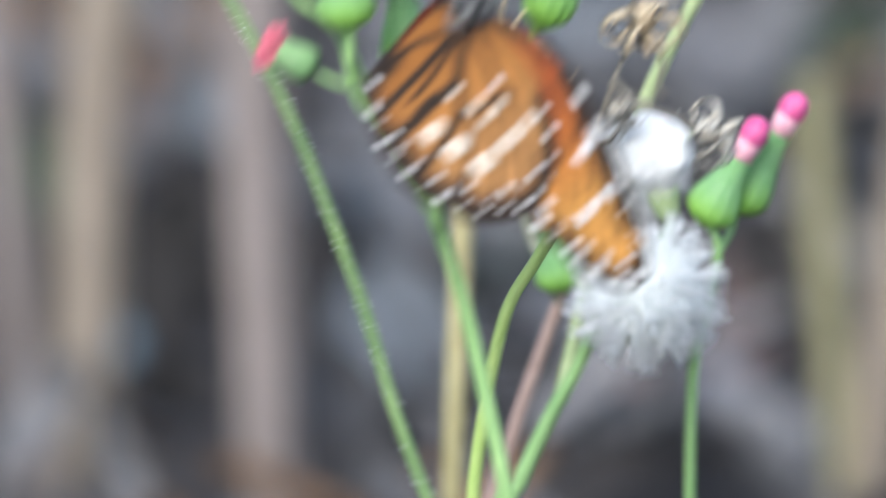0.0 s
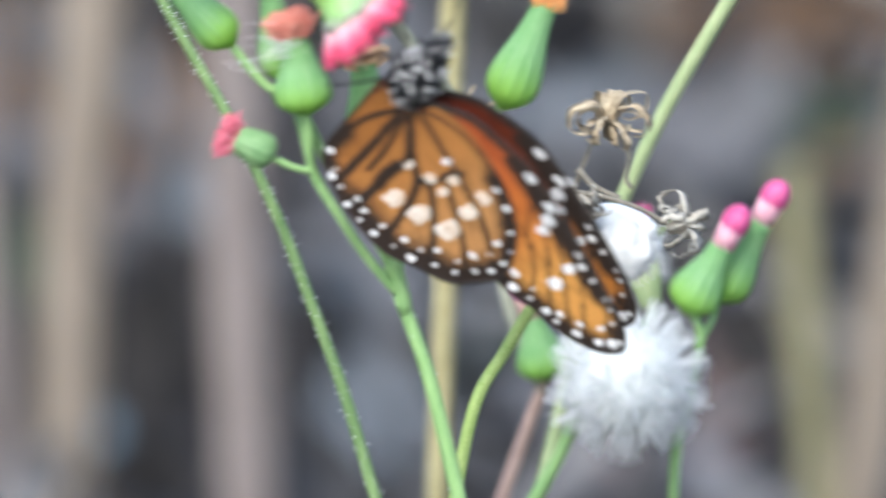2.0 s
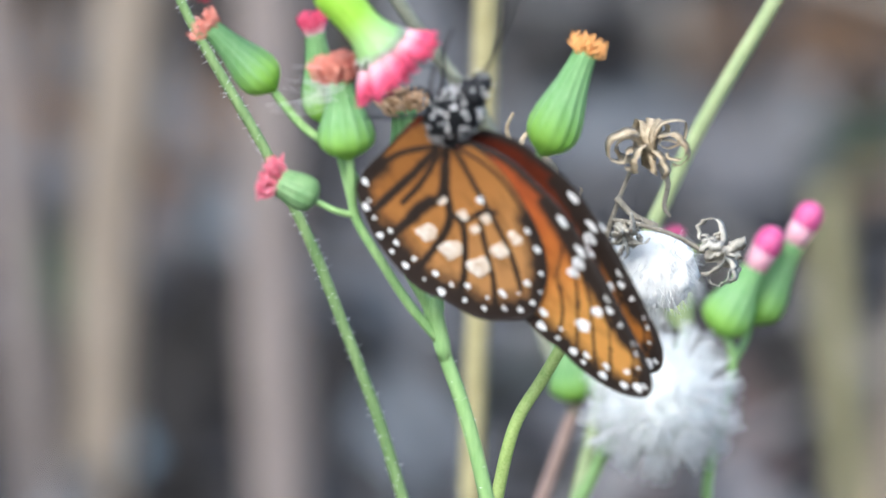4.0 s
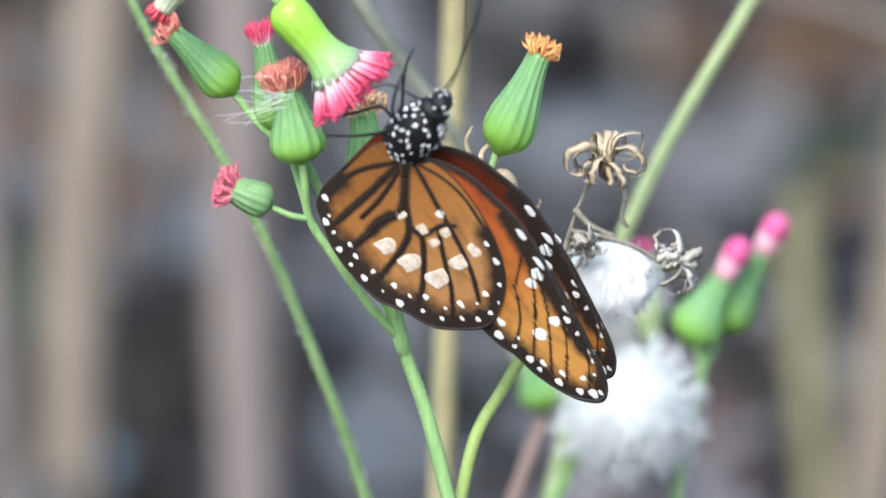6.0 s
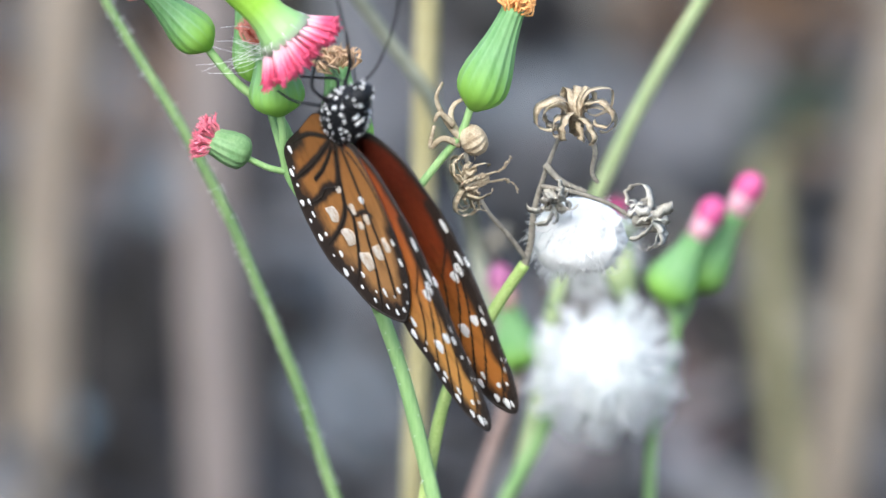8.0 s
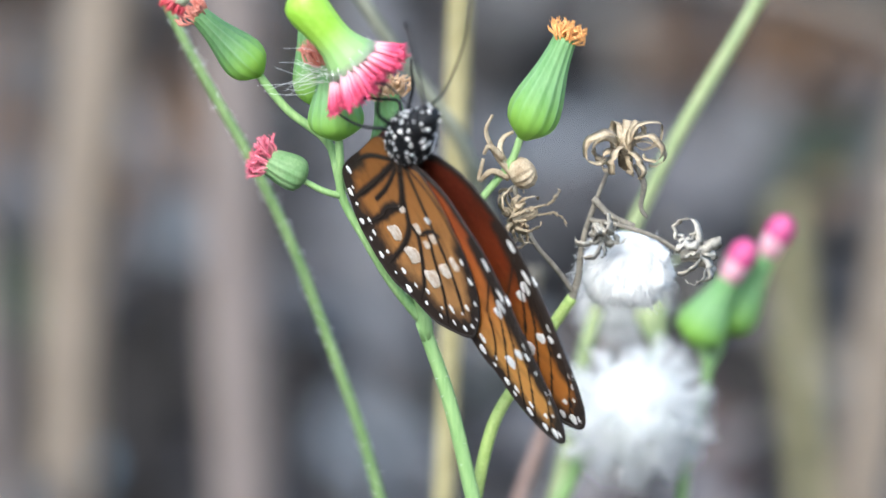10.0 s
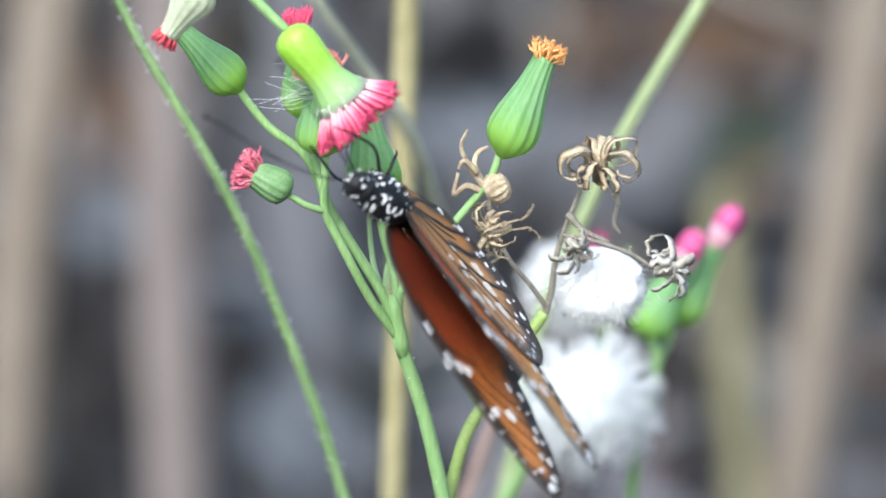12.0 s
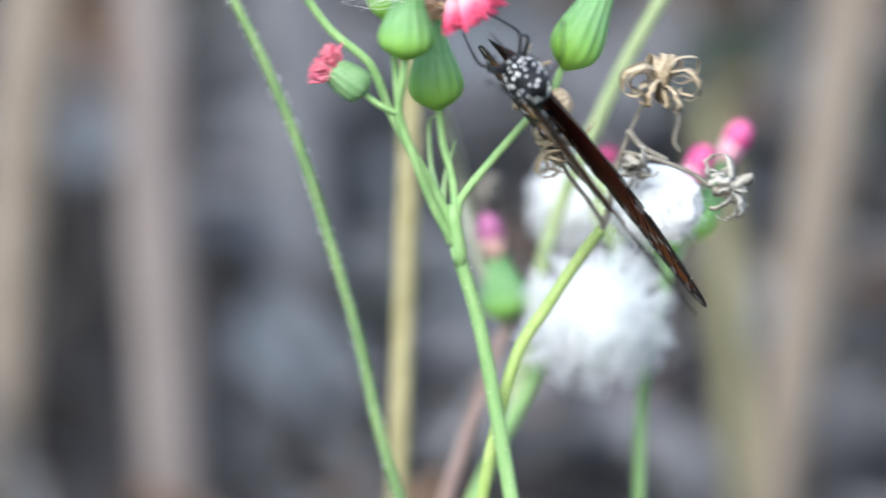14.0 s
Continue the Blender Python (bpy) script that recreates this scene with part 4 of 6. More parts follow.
PLANT_F, PLANT_G, PLANT_H = plant_f(), plant_g(), plant_h()


# ---- butterfly ----
def outline(pts, per=5):
    pts = [Vector((a / 1000, c / 1000, 0)) for a, c in pts]
    n, out = len(pts), []
    for i in range(n):
        a, b, c, d = pts[i - 1], pts[i], pts[(i + 1) % n], pts[(i + 2) % n]
        for k in range(per):
            t = k / per
            out.append(0.5 * (2 * b + (c - a) * t + (2 * a - 5 * b + 4 * c - d) * t * t + (3 * b - a - 3 * c + d) * t ** 3))
    return out


def camber(p, side, bulge):
    return Vector((p.x, p.y, p.z + side * (bulge * math.sin(min(1, max(0, p.x / 0.040)) * math.pi) + 0.14 * max(0, p.y - 0.011))))


def far_from(pts, line):
    """Distance of each plan point from a broken line."""
    best = np.full(len(pts), 1e9)
    for a, b in zip(line, line[1:]):
        ab = b - a
        f = np.clip(((pts - a) @ ab) / max(ab @ ab, 1e-12), 0, 1)
        best = np.minimum(best, np.hypot(*(pts - a - f[:, None] * ab).T))
    return best


def sheet(edge, root, shares, thick, side, bulge, lift=0.0, bands=()):
    """A thin shell between rings that shrink from the edge towards the root; bands (line, width) carry blackish scales."""
    bm = bmesh.new()
    tone = bm.verts.layers.float.new("blackish")
    layers = []
    flat = np.array([(root + (p - root) * f)[:2] for f in shares for p in edge])
    amount = np.zeros(len(flat))
    for line, wide in bands:
        amount = np.maximum(amount, np.clip(1.15 - 0.65 * far_from(flat, np.array(line)) / wide, 0, 1))
    n = len(edge)
    for z in (-thick, thick):
        layers.append([[bm.verts.new(camber(root + (p - root) * f + Vector((0, 0, z + side * lift)), side, bulge)) for p in edge] for f in shares])
        for i, ring in enumerate(layers[-1]):
            for k, v in enumerate(ring):
                v[tone] = amount[i * n + k]
    for which, rings in enumerate(layers):
        for a, b in zip(rings, rings[1:]):
            for k in range(n):
                q = (a[k], a[(k + 1) % n], b[(k + 1) % n], b[k])
                bm.faces.new(q if which else q[::-1]).material_index = int(which == (0 if side > 0 else 1))
    for ring in (0, -1):
        for k in range(n):
            q = (layers[0][ring][k], layers[0][ring][(k + 1) % n], layers[1][ring][(k + 1) % n], layers[1][ring][k])
            bm.faces.new(q)
    bmesh.ops.recalc_face_normals(bm, faces=bm.faces[:])
    return bm


FORE_EDGE = [(-0.1, -3.0), (3.8, -6.7), (8.9, -8.0), (13.6, -8.6), (19.2, -8.0), (25.5, -6.9), (31.6, -5.4), (36.5, -4.1), (39.8, -2.5), (41.2, -0.5), (39.7, 2.1), (36.7, 3.9), (33.4, 5.0), (29.9, 5.5), (26.9, 6.5), (20.6, 6.7), (10.8, 4.4), (2.4, 0.8)]
HIND_EDGE = [(-0.3, -0.9), (-5.0, 0.2), (-3.8, 7.4), (-2.2, 13.4), (1.3, 15.4), (6.7, 16.7), (13.5, 16.3), (17.3, 14.2), (21.2, 12.3), (23.1, 9.6), (24.4, 5.7), (22.8, 2.2), (19.8, -1.1), (15.5, -3.5), (10.2, -4.8), (4.6, -5.1), (0.7, -3.9)]
FORE_VEINS = [[(16.5, -7.0), (24.2, -2.6), (31.8, 3.8)], [(18.7, -6.4), (26.2, -3.1), (35.6, 3.6)], [(19.5, -6.5), (29.2, -3.6), (37.8, 2.9)], [(20.2, -6.8), (32.3, -4.4), (39.9, 0.5)], [(21.5, -1.5), (25.9, 1.3), (29.1, 5.1)], [(16.5, -7.0), (21.4, -1.3)]]
HIND_VEINS = [[(-1.5, 0.5), (-2.8, 5.8), (-2.2, 11.9)], [(-1.0, 0.9), (0.8, 7.7), (2.4, 15.1)], [(-0.3, 1.0), (2.0, 6.1), (3.2, 10.3)], [(-0.5, -0.3), (3.3, 3.0), (4.9, 5.1), (4.8, 8.7), (5.7, 11.3), (6.2, 16.5)], [(3.3, 3.0), (7.5, 5.5), (9.7, 8.8), (12.1, 15.3)], [(7.2, 5.3), (9.4, 4.8), (15.1, 9.3), (18.4, 13.4)], [(8.9, 1.7), (13.2, 4.1), (17.8, 6.5), (22.6, 10.2)], [(0.2, -1.5), (5.8, -0.4), (10.8, 0.5), (16.1, 1.9), (20.8, 4.1)], [(0.2, -2.1), (3.1, -3.6), (6.9, -4.4), (12.1, -3.8), (15.7, -2.8)], [(7.2, 5.3), (9.1, 4.5), (9.0, 1.0), (9.9, -0.4)]]
HIND_WIDE = [0.34, 0.46, 0.30, 0.55, 0.42, 0.36, 0.28, 0.30, 0.20, 0.28]
FORE_BAND = [(12.0, -7.5), (16.2, -7.0), (21.9, -6.0), (27.5, -5.1), (33.4, -3.8)]
HIND_SMUDGE = [(4.7, 6.5), (5.0, 8.8), (5.6, 10.8)]
FORE_SPOTS = [((15.1, -7.6), 1.0, 0.45), ((21.0, -5.5), 1.0, 0.75), ((21.8, -3.9), 0.85, 0.75), ((19.7, -6.9), 1.1, 0.38), ((20.4, -7.7), 0.9, 0.42), ((28.8, 0.2), 1.05, 0.95), ((28.0, -2.9), 0.8, 0.8), ((28.6, -4.6), 0.6, 0.4), ((27.2, -5.6), 0.8, 0.4), ((31.0, -4.6), 0.35, 0.5)]
FORE_MARGIN = [(24.9, 3.8), (26.4, 5.4), (27.9, 3.3), (28.8, 4.6), (31.4, 4.0), (32.7, 2.8), (33.3, 3.9), (35.2, 1.5), (36.1, 2.8), (37.1, -0.5), (37.3, -2.3), (38.6, 1.2), (39.7, -0.2), (40.0, -1.2), (35.5, -3.6), (34.2, -4.3)]
HIND_SPOTS = [((7.5, 0.2), 0.6, 0.6)]
HIND_MARGIN = [(-1.6, 12.7), (1.3, 14.9), (0.8, 13.9), (3.1, 14.9), (5.5, 15.8), (5.7, 14.2), (8.1, 15.9), (7.4, 14.6), (10.6, 15.6), (10.4, 14.0), (13.4, 14.7), (13.5, 12.9), (16.0, 13.9), (15.8, 12.1), (18.5, 12.0), (17.0, 10.3), (20.7, 10.5), (19.6, 9.0), (21.9, 8.0), (20.0, 6.7), (23.0, 6.1), (20.9, 4.6), (22.9, 3.9), (20.2, 2.6), (22.2, 1.8), (19.9, -0.1), (16.8, -2.0), (14.0, -2.6)]
HIND_PATCHES = [((5.3, 5.1), 0.55, 0.78), ((8.2, 10.1), 1.15, 1.38), ((11.7, 8.8), 1.24, 1.61), ((15.4, 7.0), 1.33, 1.66), ((14.7, 2.8), 1.06, 1.29), ((14.1, -0.4), 1.06, 0.74), ((8.3, 3.9), 0.83, 0.69), ((10.7, 3.8), 0.6, 0.78), ((10.1, 1.4), 0.69, 0.78)]


def spots(row, side, bulge, lift, square=1.0):
    """One raised patch of scales, from round to squarish, with an uneven rim."""
    bm, n = bmesh.new(), 16
    (a, c), ra, rc = row
    rings = []
    for z, f in ((-0.078, 0.88), (-0.066, 1.0), (0.066, 1.0), (0.078, 0.88)):
        ring = []
        for i in range(n):
            t = 2 * math.pi * i / n
            k = f * (1 + 0.10 * math.sin(3 * t + a * 7) + 0.06 * math.sin(5 * t + c * 9))
            x = math.copysign(abs(math.cos(t)) ** square, math.cos(t)) * ra * k
            y = math.copysign(abs(math.sin(t)) ** square, math.sin(t)) * rc * k
            ring.append(bm.verts.new(camber(Vector(((a + x) / 1000, (c + y) / 1000, z / 1000 + side * lift)), side, bulge)))
        rings.append(ring)
    for r0, r1 in zip(rings, rings[1:]):
        for i in range(n):
            bm.faces.new((r0[i], r0[(i + 1) % n], r1[(i + 1) % n], r1[i]))
    bm.faces.new(rings[0][::-1])
    bm.faces.new(rings[-1])
    return bm


def ribbon(line, w0, w1, thick, side, bulge, lift):
    """A flat raised band along a line of the wing."""
    pts = smooth([Vector((a / 1000, c / 1000, side * lift)) for a, c in line])
    bm, rings = bmesh.new(), []
    for i, p in enumerate(pts):
        d = (pts[min(i + 1, len(pts) - 1)] - pts[max(i - 1, 0)]).normalized()
        s = Vector((-d.y, d.x, 0))
        f = i / (len(pts) - 1)
        w = (w0 + (w1 - w0) * f) * min(1, 0.15 + f * 5, 0.15 + (1 - f) * 5)
        rings.append([bm.verts.new(camber(p + s * w * k + Vector((0, 0, z * thick)), side, bulge)) for k, z in ((-1, 0), (-0.6, 1), (0.6, 1), (1, 0), (0.6, -1), (-0.6, -1))])
    for a, b in zip(rings, rings[1:]):
        for k in range(6):
            bm.faces.new((a[k], a[(k + 1) % 6], b[(k + 1) % 6], b[k]))
    bm.faces.new(rings[0][::-1])
    bm.faces.new(rings[-1])
    bmesh.ops.recalc_face_normals(bm, faces=bm.faces[:])
    return bm


def wing(parent, fore, side, offset):
    """One wing with its dark edge, veins and white spots; side -1 or 1."""
    name = "forewing" if fore else "hindwing"
    edge = outline(FORE_EDGE if fore else HIND_EDGE, 9)
    root = Vector((0.001, 0.0, 0)) if fore else Vector((0.0005, 0.0008, 0))
    bulge, lift = 0.0003, (0.0 if fore else 0.00035)
    rim = [tuple(p[:2]) for p in edge]
    veins = FORE_VEINS if fore else HIND_VEINS
    metres = lambda line: [tuple(p[:2]) for p in smooth([Vector((a / 1000, c / 1000, 0)) for a, c in line], 5)]
    m = len(rim)
    if fore:
        bands = [(metres(v), 0.00018) for v in veins]
        bands += [(rim[:int(0.5 * m)], 0.0011), (rim[int(0.44 * m):int(0.82 * m)], 0.0026), (metres(FORE_BAND), 0.0014)]
    else:
        bands = [(metres(v), 0.00125 * w) for v, w in zip(veins, HIND_WIDE)]
        bands += [(rim[int(0.14 * m):int(0.32 * m)], 0.0021), (rim[int(0.29 * m):int(0.60 * m)], 0.0036), (rim[int(0.56 * m):int(0.80 * m)], 0.0022), (metres(HIND_SMUDGE), 0.0009)]
    shares = [1 - 0.97 * k / 45 for k in range(46)]
    skins = [FORE, FORE_UP] if fore else [HIND, HIND_UP]
    wing_ob = part(name, sheet(edge, root, shares, 0.00005, side, bulge, lift, bands), skins, parent, "chestnut and orange wing" if fore else "tan wing with cream patches")
    wing_ob.location = (0, 0, side * offset)
    part("dark_edge", sheet(edge, root, [1.004, 0.996, 0.988], 0.00009, side, bulge, lift), [EDGE, EDGE], wing_ob, "blackish wing edge")
    for k, line in enumerate(veins):
        w = 0.00012 if fore else 0.00042 * HIND_WIDE[k]
        part("vein", ribbon(line, w, w * 0.75, 0.000115, side, bulge, lift), VEIN, wing_ob)
    if fore:
        part("dark_costa", ribbon([(0.1, -2.9), (4.1, -6.5), (9.2, -7.8), (13.9, -8.3), (18.9, -7.7), (25.3, -6.3), (31.5, -5.0), (36.6, -3.5), (39.6, -2.0)], 0.0003, 0.0004, 0.00010, side, bulge, lift), EDGE, wing_ob, "blackish front edge of the wing")
    rows = list(FORE_SPOTS if fore else HIND_SPOTS)
    for k, centre in enumerate(FORE_MARGIN if fore else HIND_MARGIN):
        grow = (0.46 if fore else 0.36) * (1 + 0.35 * math.sin(k * 1.7 + 0.6))
        rows.append((centre, grow * (1.15 + 0.25 * math.cos(k)), grow * (0.85 + 0.2 * math.sin(k * 2.3))))
    for centre, ra, rc in rows:
        part("white_spot", spots((centre, ra, rc), side, bulge, lift), SPOT, wing_ob)
    if not fore:
        for row in HIND_PATCHES:
            part("cream_patch", spots(row, side, bulge, lift, 0.6), PATCH, wing_ob)
    return wing_ob


def butterfly():
    rng = random.Random(71)
    ob = thing("butterfly", (0, 0, 0), "orange-brown butterfly with black veins and white spots clinging to flowers", "butterfly")
    wings = [(wing(ob, fore, side, 0.0007), side) for side in (-1, 1) for fore in (True, False)]
    B = lambda p, z=0.0: Vector((p[0] / 1000, p[1] / 1000, z))
    head, mid, tail = B((-5.3, -9.6)), B((-3.3, -3.5)), B((1.0, 9.6))
    d = (mid - head).normalized()
    turn = Vector((0, 1, 0)).rotation_difference(d)
    bm = bmesh.new()
    ball(bm, mid, (0.0033, 0.0051, 0.0026), turn, 24, 16)
    for v in bm.verts:
        # the back is flatter and the front narrows to a collar
        q = turn.inverted() @ (v.co - mid)
        q.x *= 1.0 + 0.10 * math.sin(q.y * 500)
        q.z *= 1.0 - 0.12 * max(0, -q.y / 0.005)
        v.co = mid + turn @ q
    body = part("thorax", bm, BLACK, ob, "black furry thorax")
    bm = bmesh.new()
    ball(bm, head, (0.0015, 0.0014, 0.0016), turn, 16, 10)
    ball(bm, head.lerp(mid, 0.24), (0.0021, 0.0013, 0.0020), turn, 16, 10)
    for z in (-1, 1):
        ball(bm, head + Vector((0.0002, -0.0002, z * 0.0012)), (0.0009, 0.0009, 0.0006), None, 12, 8)
    face = part("head", bm, BLACK, ob, "black head with white dots")
    bm = bmesh.new()
    pts = smooth([mid + d * 0.003, mid.lerp(tail, 0.5), tail], 5)
    tube(bm, pts, 0.0015, 0.0006, 12)
    part("abdomen", bm, BLACK, ob, "slim dark abdomen")
    bm = bmesh.new()
    s = d.orthogonal().normalized()
    u = d.cross(s)
    placed = []
    while len(placed) < 100:
        a, f = rng.uniform(0, 2 * math.pi), rng.uniform(-0.85, 0.9)
        n = (s * math.cos(a) + u * math.sin(a)) * math.sqrt(1 - f * f) + d * f
        if any((n - o).length < 0.21 for o in placed):
            continue
        placed.append(n)
        local = turn.inverted() @ n
        p = mid + turn @ Vector((local.x * 0.0033, local.y * 0.0051, local.z * 0.0026))
        size = rng.uniform(0.00017, 0.00034)
        lie = Vector((0, 0, 1)).rotation_difference(n)
        spin = Matrix.Rotation(rng.uniform(0, 6.28), 3, "Z").to_quaternion()
        dot = bmesh.new()
        ball(dot, p, (size * rng.uniform(1.1, 2.0), size * 0.85, 0.00012), lie @ spin, 9, 6)
        part("white_dot", dot, SPOT, body)
    for k in range(16):
        n = Vector((rng.uniform(-1, 1), rng.uniform(-1, 0.6), rng.uniform(-1, 1))).normalized()
        dot = bmesh.new()
        ball(dot, head + Vector((n.x * 0.0017, n.y * 0.0014, n.z * 0.0019)), (0.00026, 0.0002, 0.00010), Vector((0, 0, 1)).rotation_difference(n), 8, 6)
        part("white_dot", dot, SPOT, face)
    bm.free()
    fur = bmesh.new()
    for _ in range(900):
        n = Vector((rng.gauss(0, 1), rng.gauss(0, 1), rng.gauss(0, 1))).normalized()
        p = mid + turn @ Vector((n.x * 0.0032, n.y * 0.0048, n.z * 0.0025))
        way = (turn @ n + d * 0.8 + Vector((rng.gauss(0, 0.3), rng.gauss(0, 0.3), rng.gauss(0, 0.3)))).normalized()
        tube(fur, [p, p + way * rng.uniform(0.0004, 0.0010)], 0.00005, 0.00002, 3)
    part("fur", fur, BLACK, body, "short black fur")
    for z in (-1, 1):
        bm = bmesh.new()
        pts = smooth([head + Vector((-0.0010, -0.0008, z * 0.0006)), B((-7.7, -13.9), z * 0.002), B((-12.1, -20.0), z * 0.004), B((-17.8, -25.4), z * 0.0055), B((-19.6, -27.0), z * 0.006)])
        tube(bm, pts, 0.00013, 0.00012, 6)
        tube(bm, pts[-5:], 0.00018, 0.00028, 6)
        part("antenna", bm, BLACK, ob)
        for a, b, c, e in (((-5.8, -1.5), (-7.4, -0.2), (-8.4, 2.6), (-9.6, 5.6)), ((-6.2, -3.4), (-8.6, -5.0), (-10.9, -7.4), (-12.7, -10.4))):
            bm = bmesh.new()
            tube(bm, smooth([B(a, z * 0.0015), B(b, z * 0.0032), B(c, z * 0.0028), B(e, z * 0.0020)]), 0.00026, 0.00013, 6)
            part("leg", bm, BLACK, ob)
    bm = bmesh.new()
    tube(bm, smooth([head + Vector((-0.001, 0.0005, 0)), B((-7.2, -7.3)), B((-10.7, -5.4)), B((-11.6, -2.7))]), 0.00016, 0.0001, 6)
    part("proboscis", bm, BLACK, ob)
    return ob, wings


BUTTERFLY, WINGS = butterfly()


# ---- what moves ----
EYE = Vector((0.0, -1.0625, 0.485))


def blown(share, anchor, rows, always=0.0):
    """Rows with the plant blown towards the lens by a share of its distance; it swings back between 3.7 and 5.8 s."""
    way = Vector(anchor) - EYE
    return [(t, Matrix.Translation(way * (always + share * min(1, max(0, (5.8 - t) / 2.1)))) @ m) for t, m in rows]


def motions():
    for stalk, lean in ((CANE_1, ((0, 0), (7.2, 0), (9.3, 0.4), (11.5, 1.5), (12.5, 2.2), (14, 2.2))), (CANE_2, ((0, 0), (12.5, 0.2), (13.5, -0.8), (14, -0.8)))):
        walk(stalk, [(t, pose(*stalk.location, 0, angle)) for t, angle in lean])
    for plant, anchor in ((PLANT_F, (0.036, 0.072, 0.18)), (PLANT_G, (0.025, 0.066, 0.17)), (PLANT_H, (0.012, 0.085, 0.165))):
        walk(plant, blown(-0.026, anchor, [(t, pose(*plant.location)) for t in (0, 3.7, 5.8, 14)]))
    walk(PLANT_A, blown(-0.023, (-0.005, 0, 0.21), [
        (0, pose(0.0200, 0.0020, 0.00191, 0, 0.80)),
        (0.1, pose(0.0200, 0.0020, -0.00310, 0, -0.77)),
        (0.2, pose(0.0200, 0.0020, -0.00588, 0, -2.00)),
        (0.3, pose(0.0200, 0.0020, -0.00760, 0, -1.93)),
        (0.4, pose(0.0200, 0.0020, -0.00517, 0, -0.81)),
        (0.5, pose(0.0200, 0.0020, -0.00152, 0, 0.70)),
        (0.6, pose(0.0200, 0.0020, 0.00276, 0, 1.45)),
        (0.7, pose(0.0200, 0.0020, 0.00316, 0, 1.40)),
        (0.8, pose(0.0200, 0.0020, 0.00161, 0, 0.62)),
        (0.9, pose(0.0200, 0.0020, -0.00032, 0, -1.20)),
        (1, pose(0.0200, 0.0020, -0.00231, 0, -2.11)),
        (1.2, pose(0.0200, 0.0020, -0.00143, 0, -0.16)),
        (1.5, pose(0.0200, 0.0020, 0.00124, 0, 0.80)),
        (1.8, pose(0.0200, 0.0020, -0.00100, 0, -1.37)),
        (2, pose(0.0200, 0.0020, 0.00312, 0, 0.18)),
        (2.2, pose(0.0200, 0.0020, 0.00101, 0, 1.21)),
        (2.5, pose(0.0200, 0.0020, -0.00180, 0, -1.75)),
        (2.8, pose(0.0200, 0.0020, 0.00225, 0, 0.46)),
        (3, pose(0.0200, 0.0020, 0.00205, 0, 0.51)),
        (3.3, pose(0.0200, 0.0020, -0.00204, 0, -1.33)),
        (3.5, pose(0.0200, 0.0020, 0.00198, 0, -0.41)),
        (3.7, pose(0.0200, 0.0020, 0.00088, 0, 0.47)),
        (5.8, pose(0.0200, 0.0020, 0.00270, 0, -0.04)),
        (6, pose(0.0200, 0.0020, 0.00134, 0, 0.07)),
        (6.5, pose(0.0200, 0.0020, 0.00000, 0, 0.00)),
        (7, pose(0.0200, 0.0020, 0.00205, 0, -0.40)),
        (7.2, pose(0.0200, 0.0020, 0.00138, 0, -0.10)),
        (9.3, pose(0.0200, 0.0020, 0.00309, 0, 0.09)),
        (9.5, pose(0.0200, 0.0020, 0.00215, 0, -0.07)),
        (10, pose(0.0200, 0.0020, 0.00368, 0, 0.62)),
        (10.3, pose(0.0200, 0.0020, 0.00236, 0, 0.90)),
        (10.5, pose(0.0200, 0.0020, 0.00153, 0, 1.86)),
        (10.8, pose(0.0200, 0.0020, 0.00420, 0, 2.08)),
        (11, pose(0.0200, 0.0020, 0.00505, 0, 1.73)),
        (11.2, pose(0.0200, 0.0020, 0.00089, 0, 0.54)),
        (11.5, pose(0.0200, 0.0020, 0.00446, 0, 2.24)),
        (12, pose(0.0200, 0.0020, -0.00010, 0, 1.50)),
        (12.2, pose(0.0200, 0.0020, -0.00052, 0, 1.86)),
        (12.5, pose(0.0200, 0.0020, 0.00263, 0, 1.14)),
        (12.8, pose(0.0200, 0.0020, 0.00197, 0, 1.42)),
        (13, pose(0.0200, 0.0020, -0.00118, 0, 2.79)),
        (13.3, pose(0.0200, 0.0020, 0.00238, 0, 2.43)),
        (13.5, pose(0.0200, 0.0020, 0.00542, 0, 2.68)),
        (13.7, pose(0.0200, 0.0020, 0.00044, 0, 2.55)),
        (14, pose(0.0200, 0.0020, 0.00015, 0, 3.19)),
    ]))
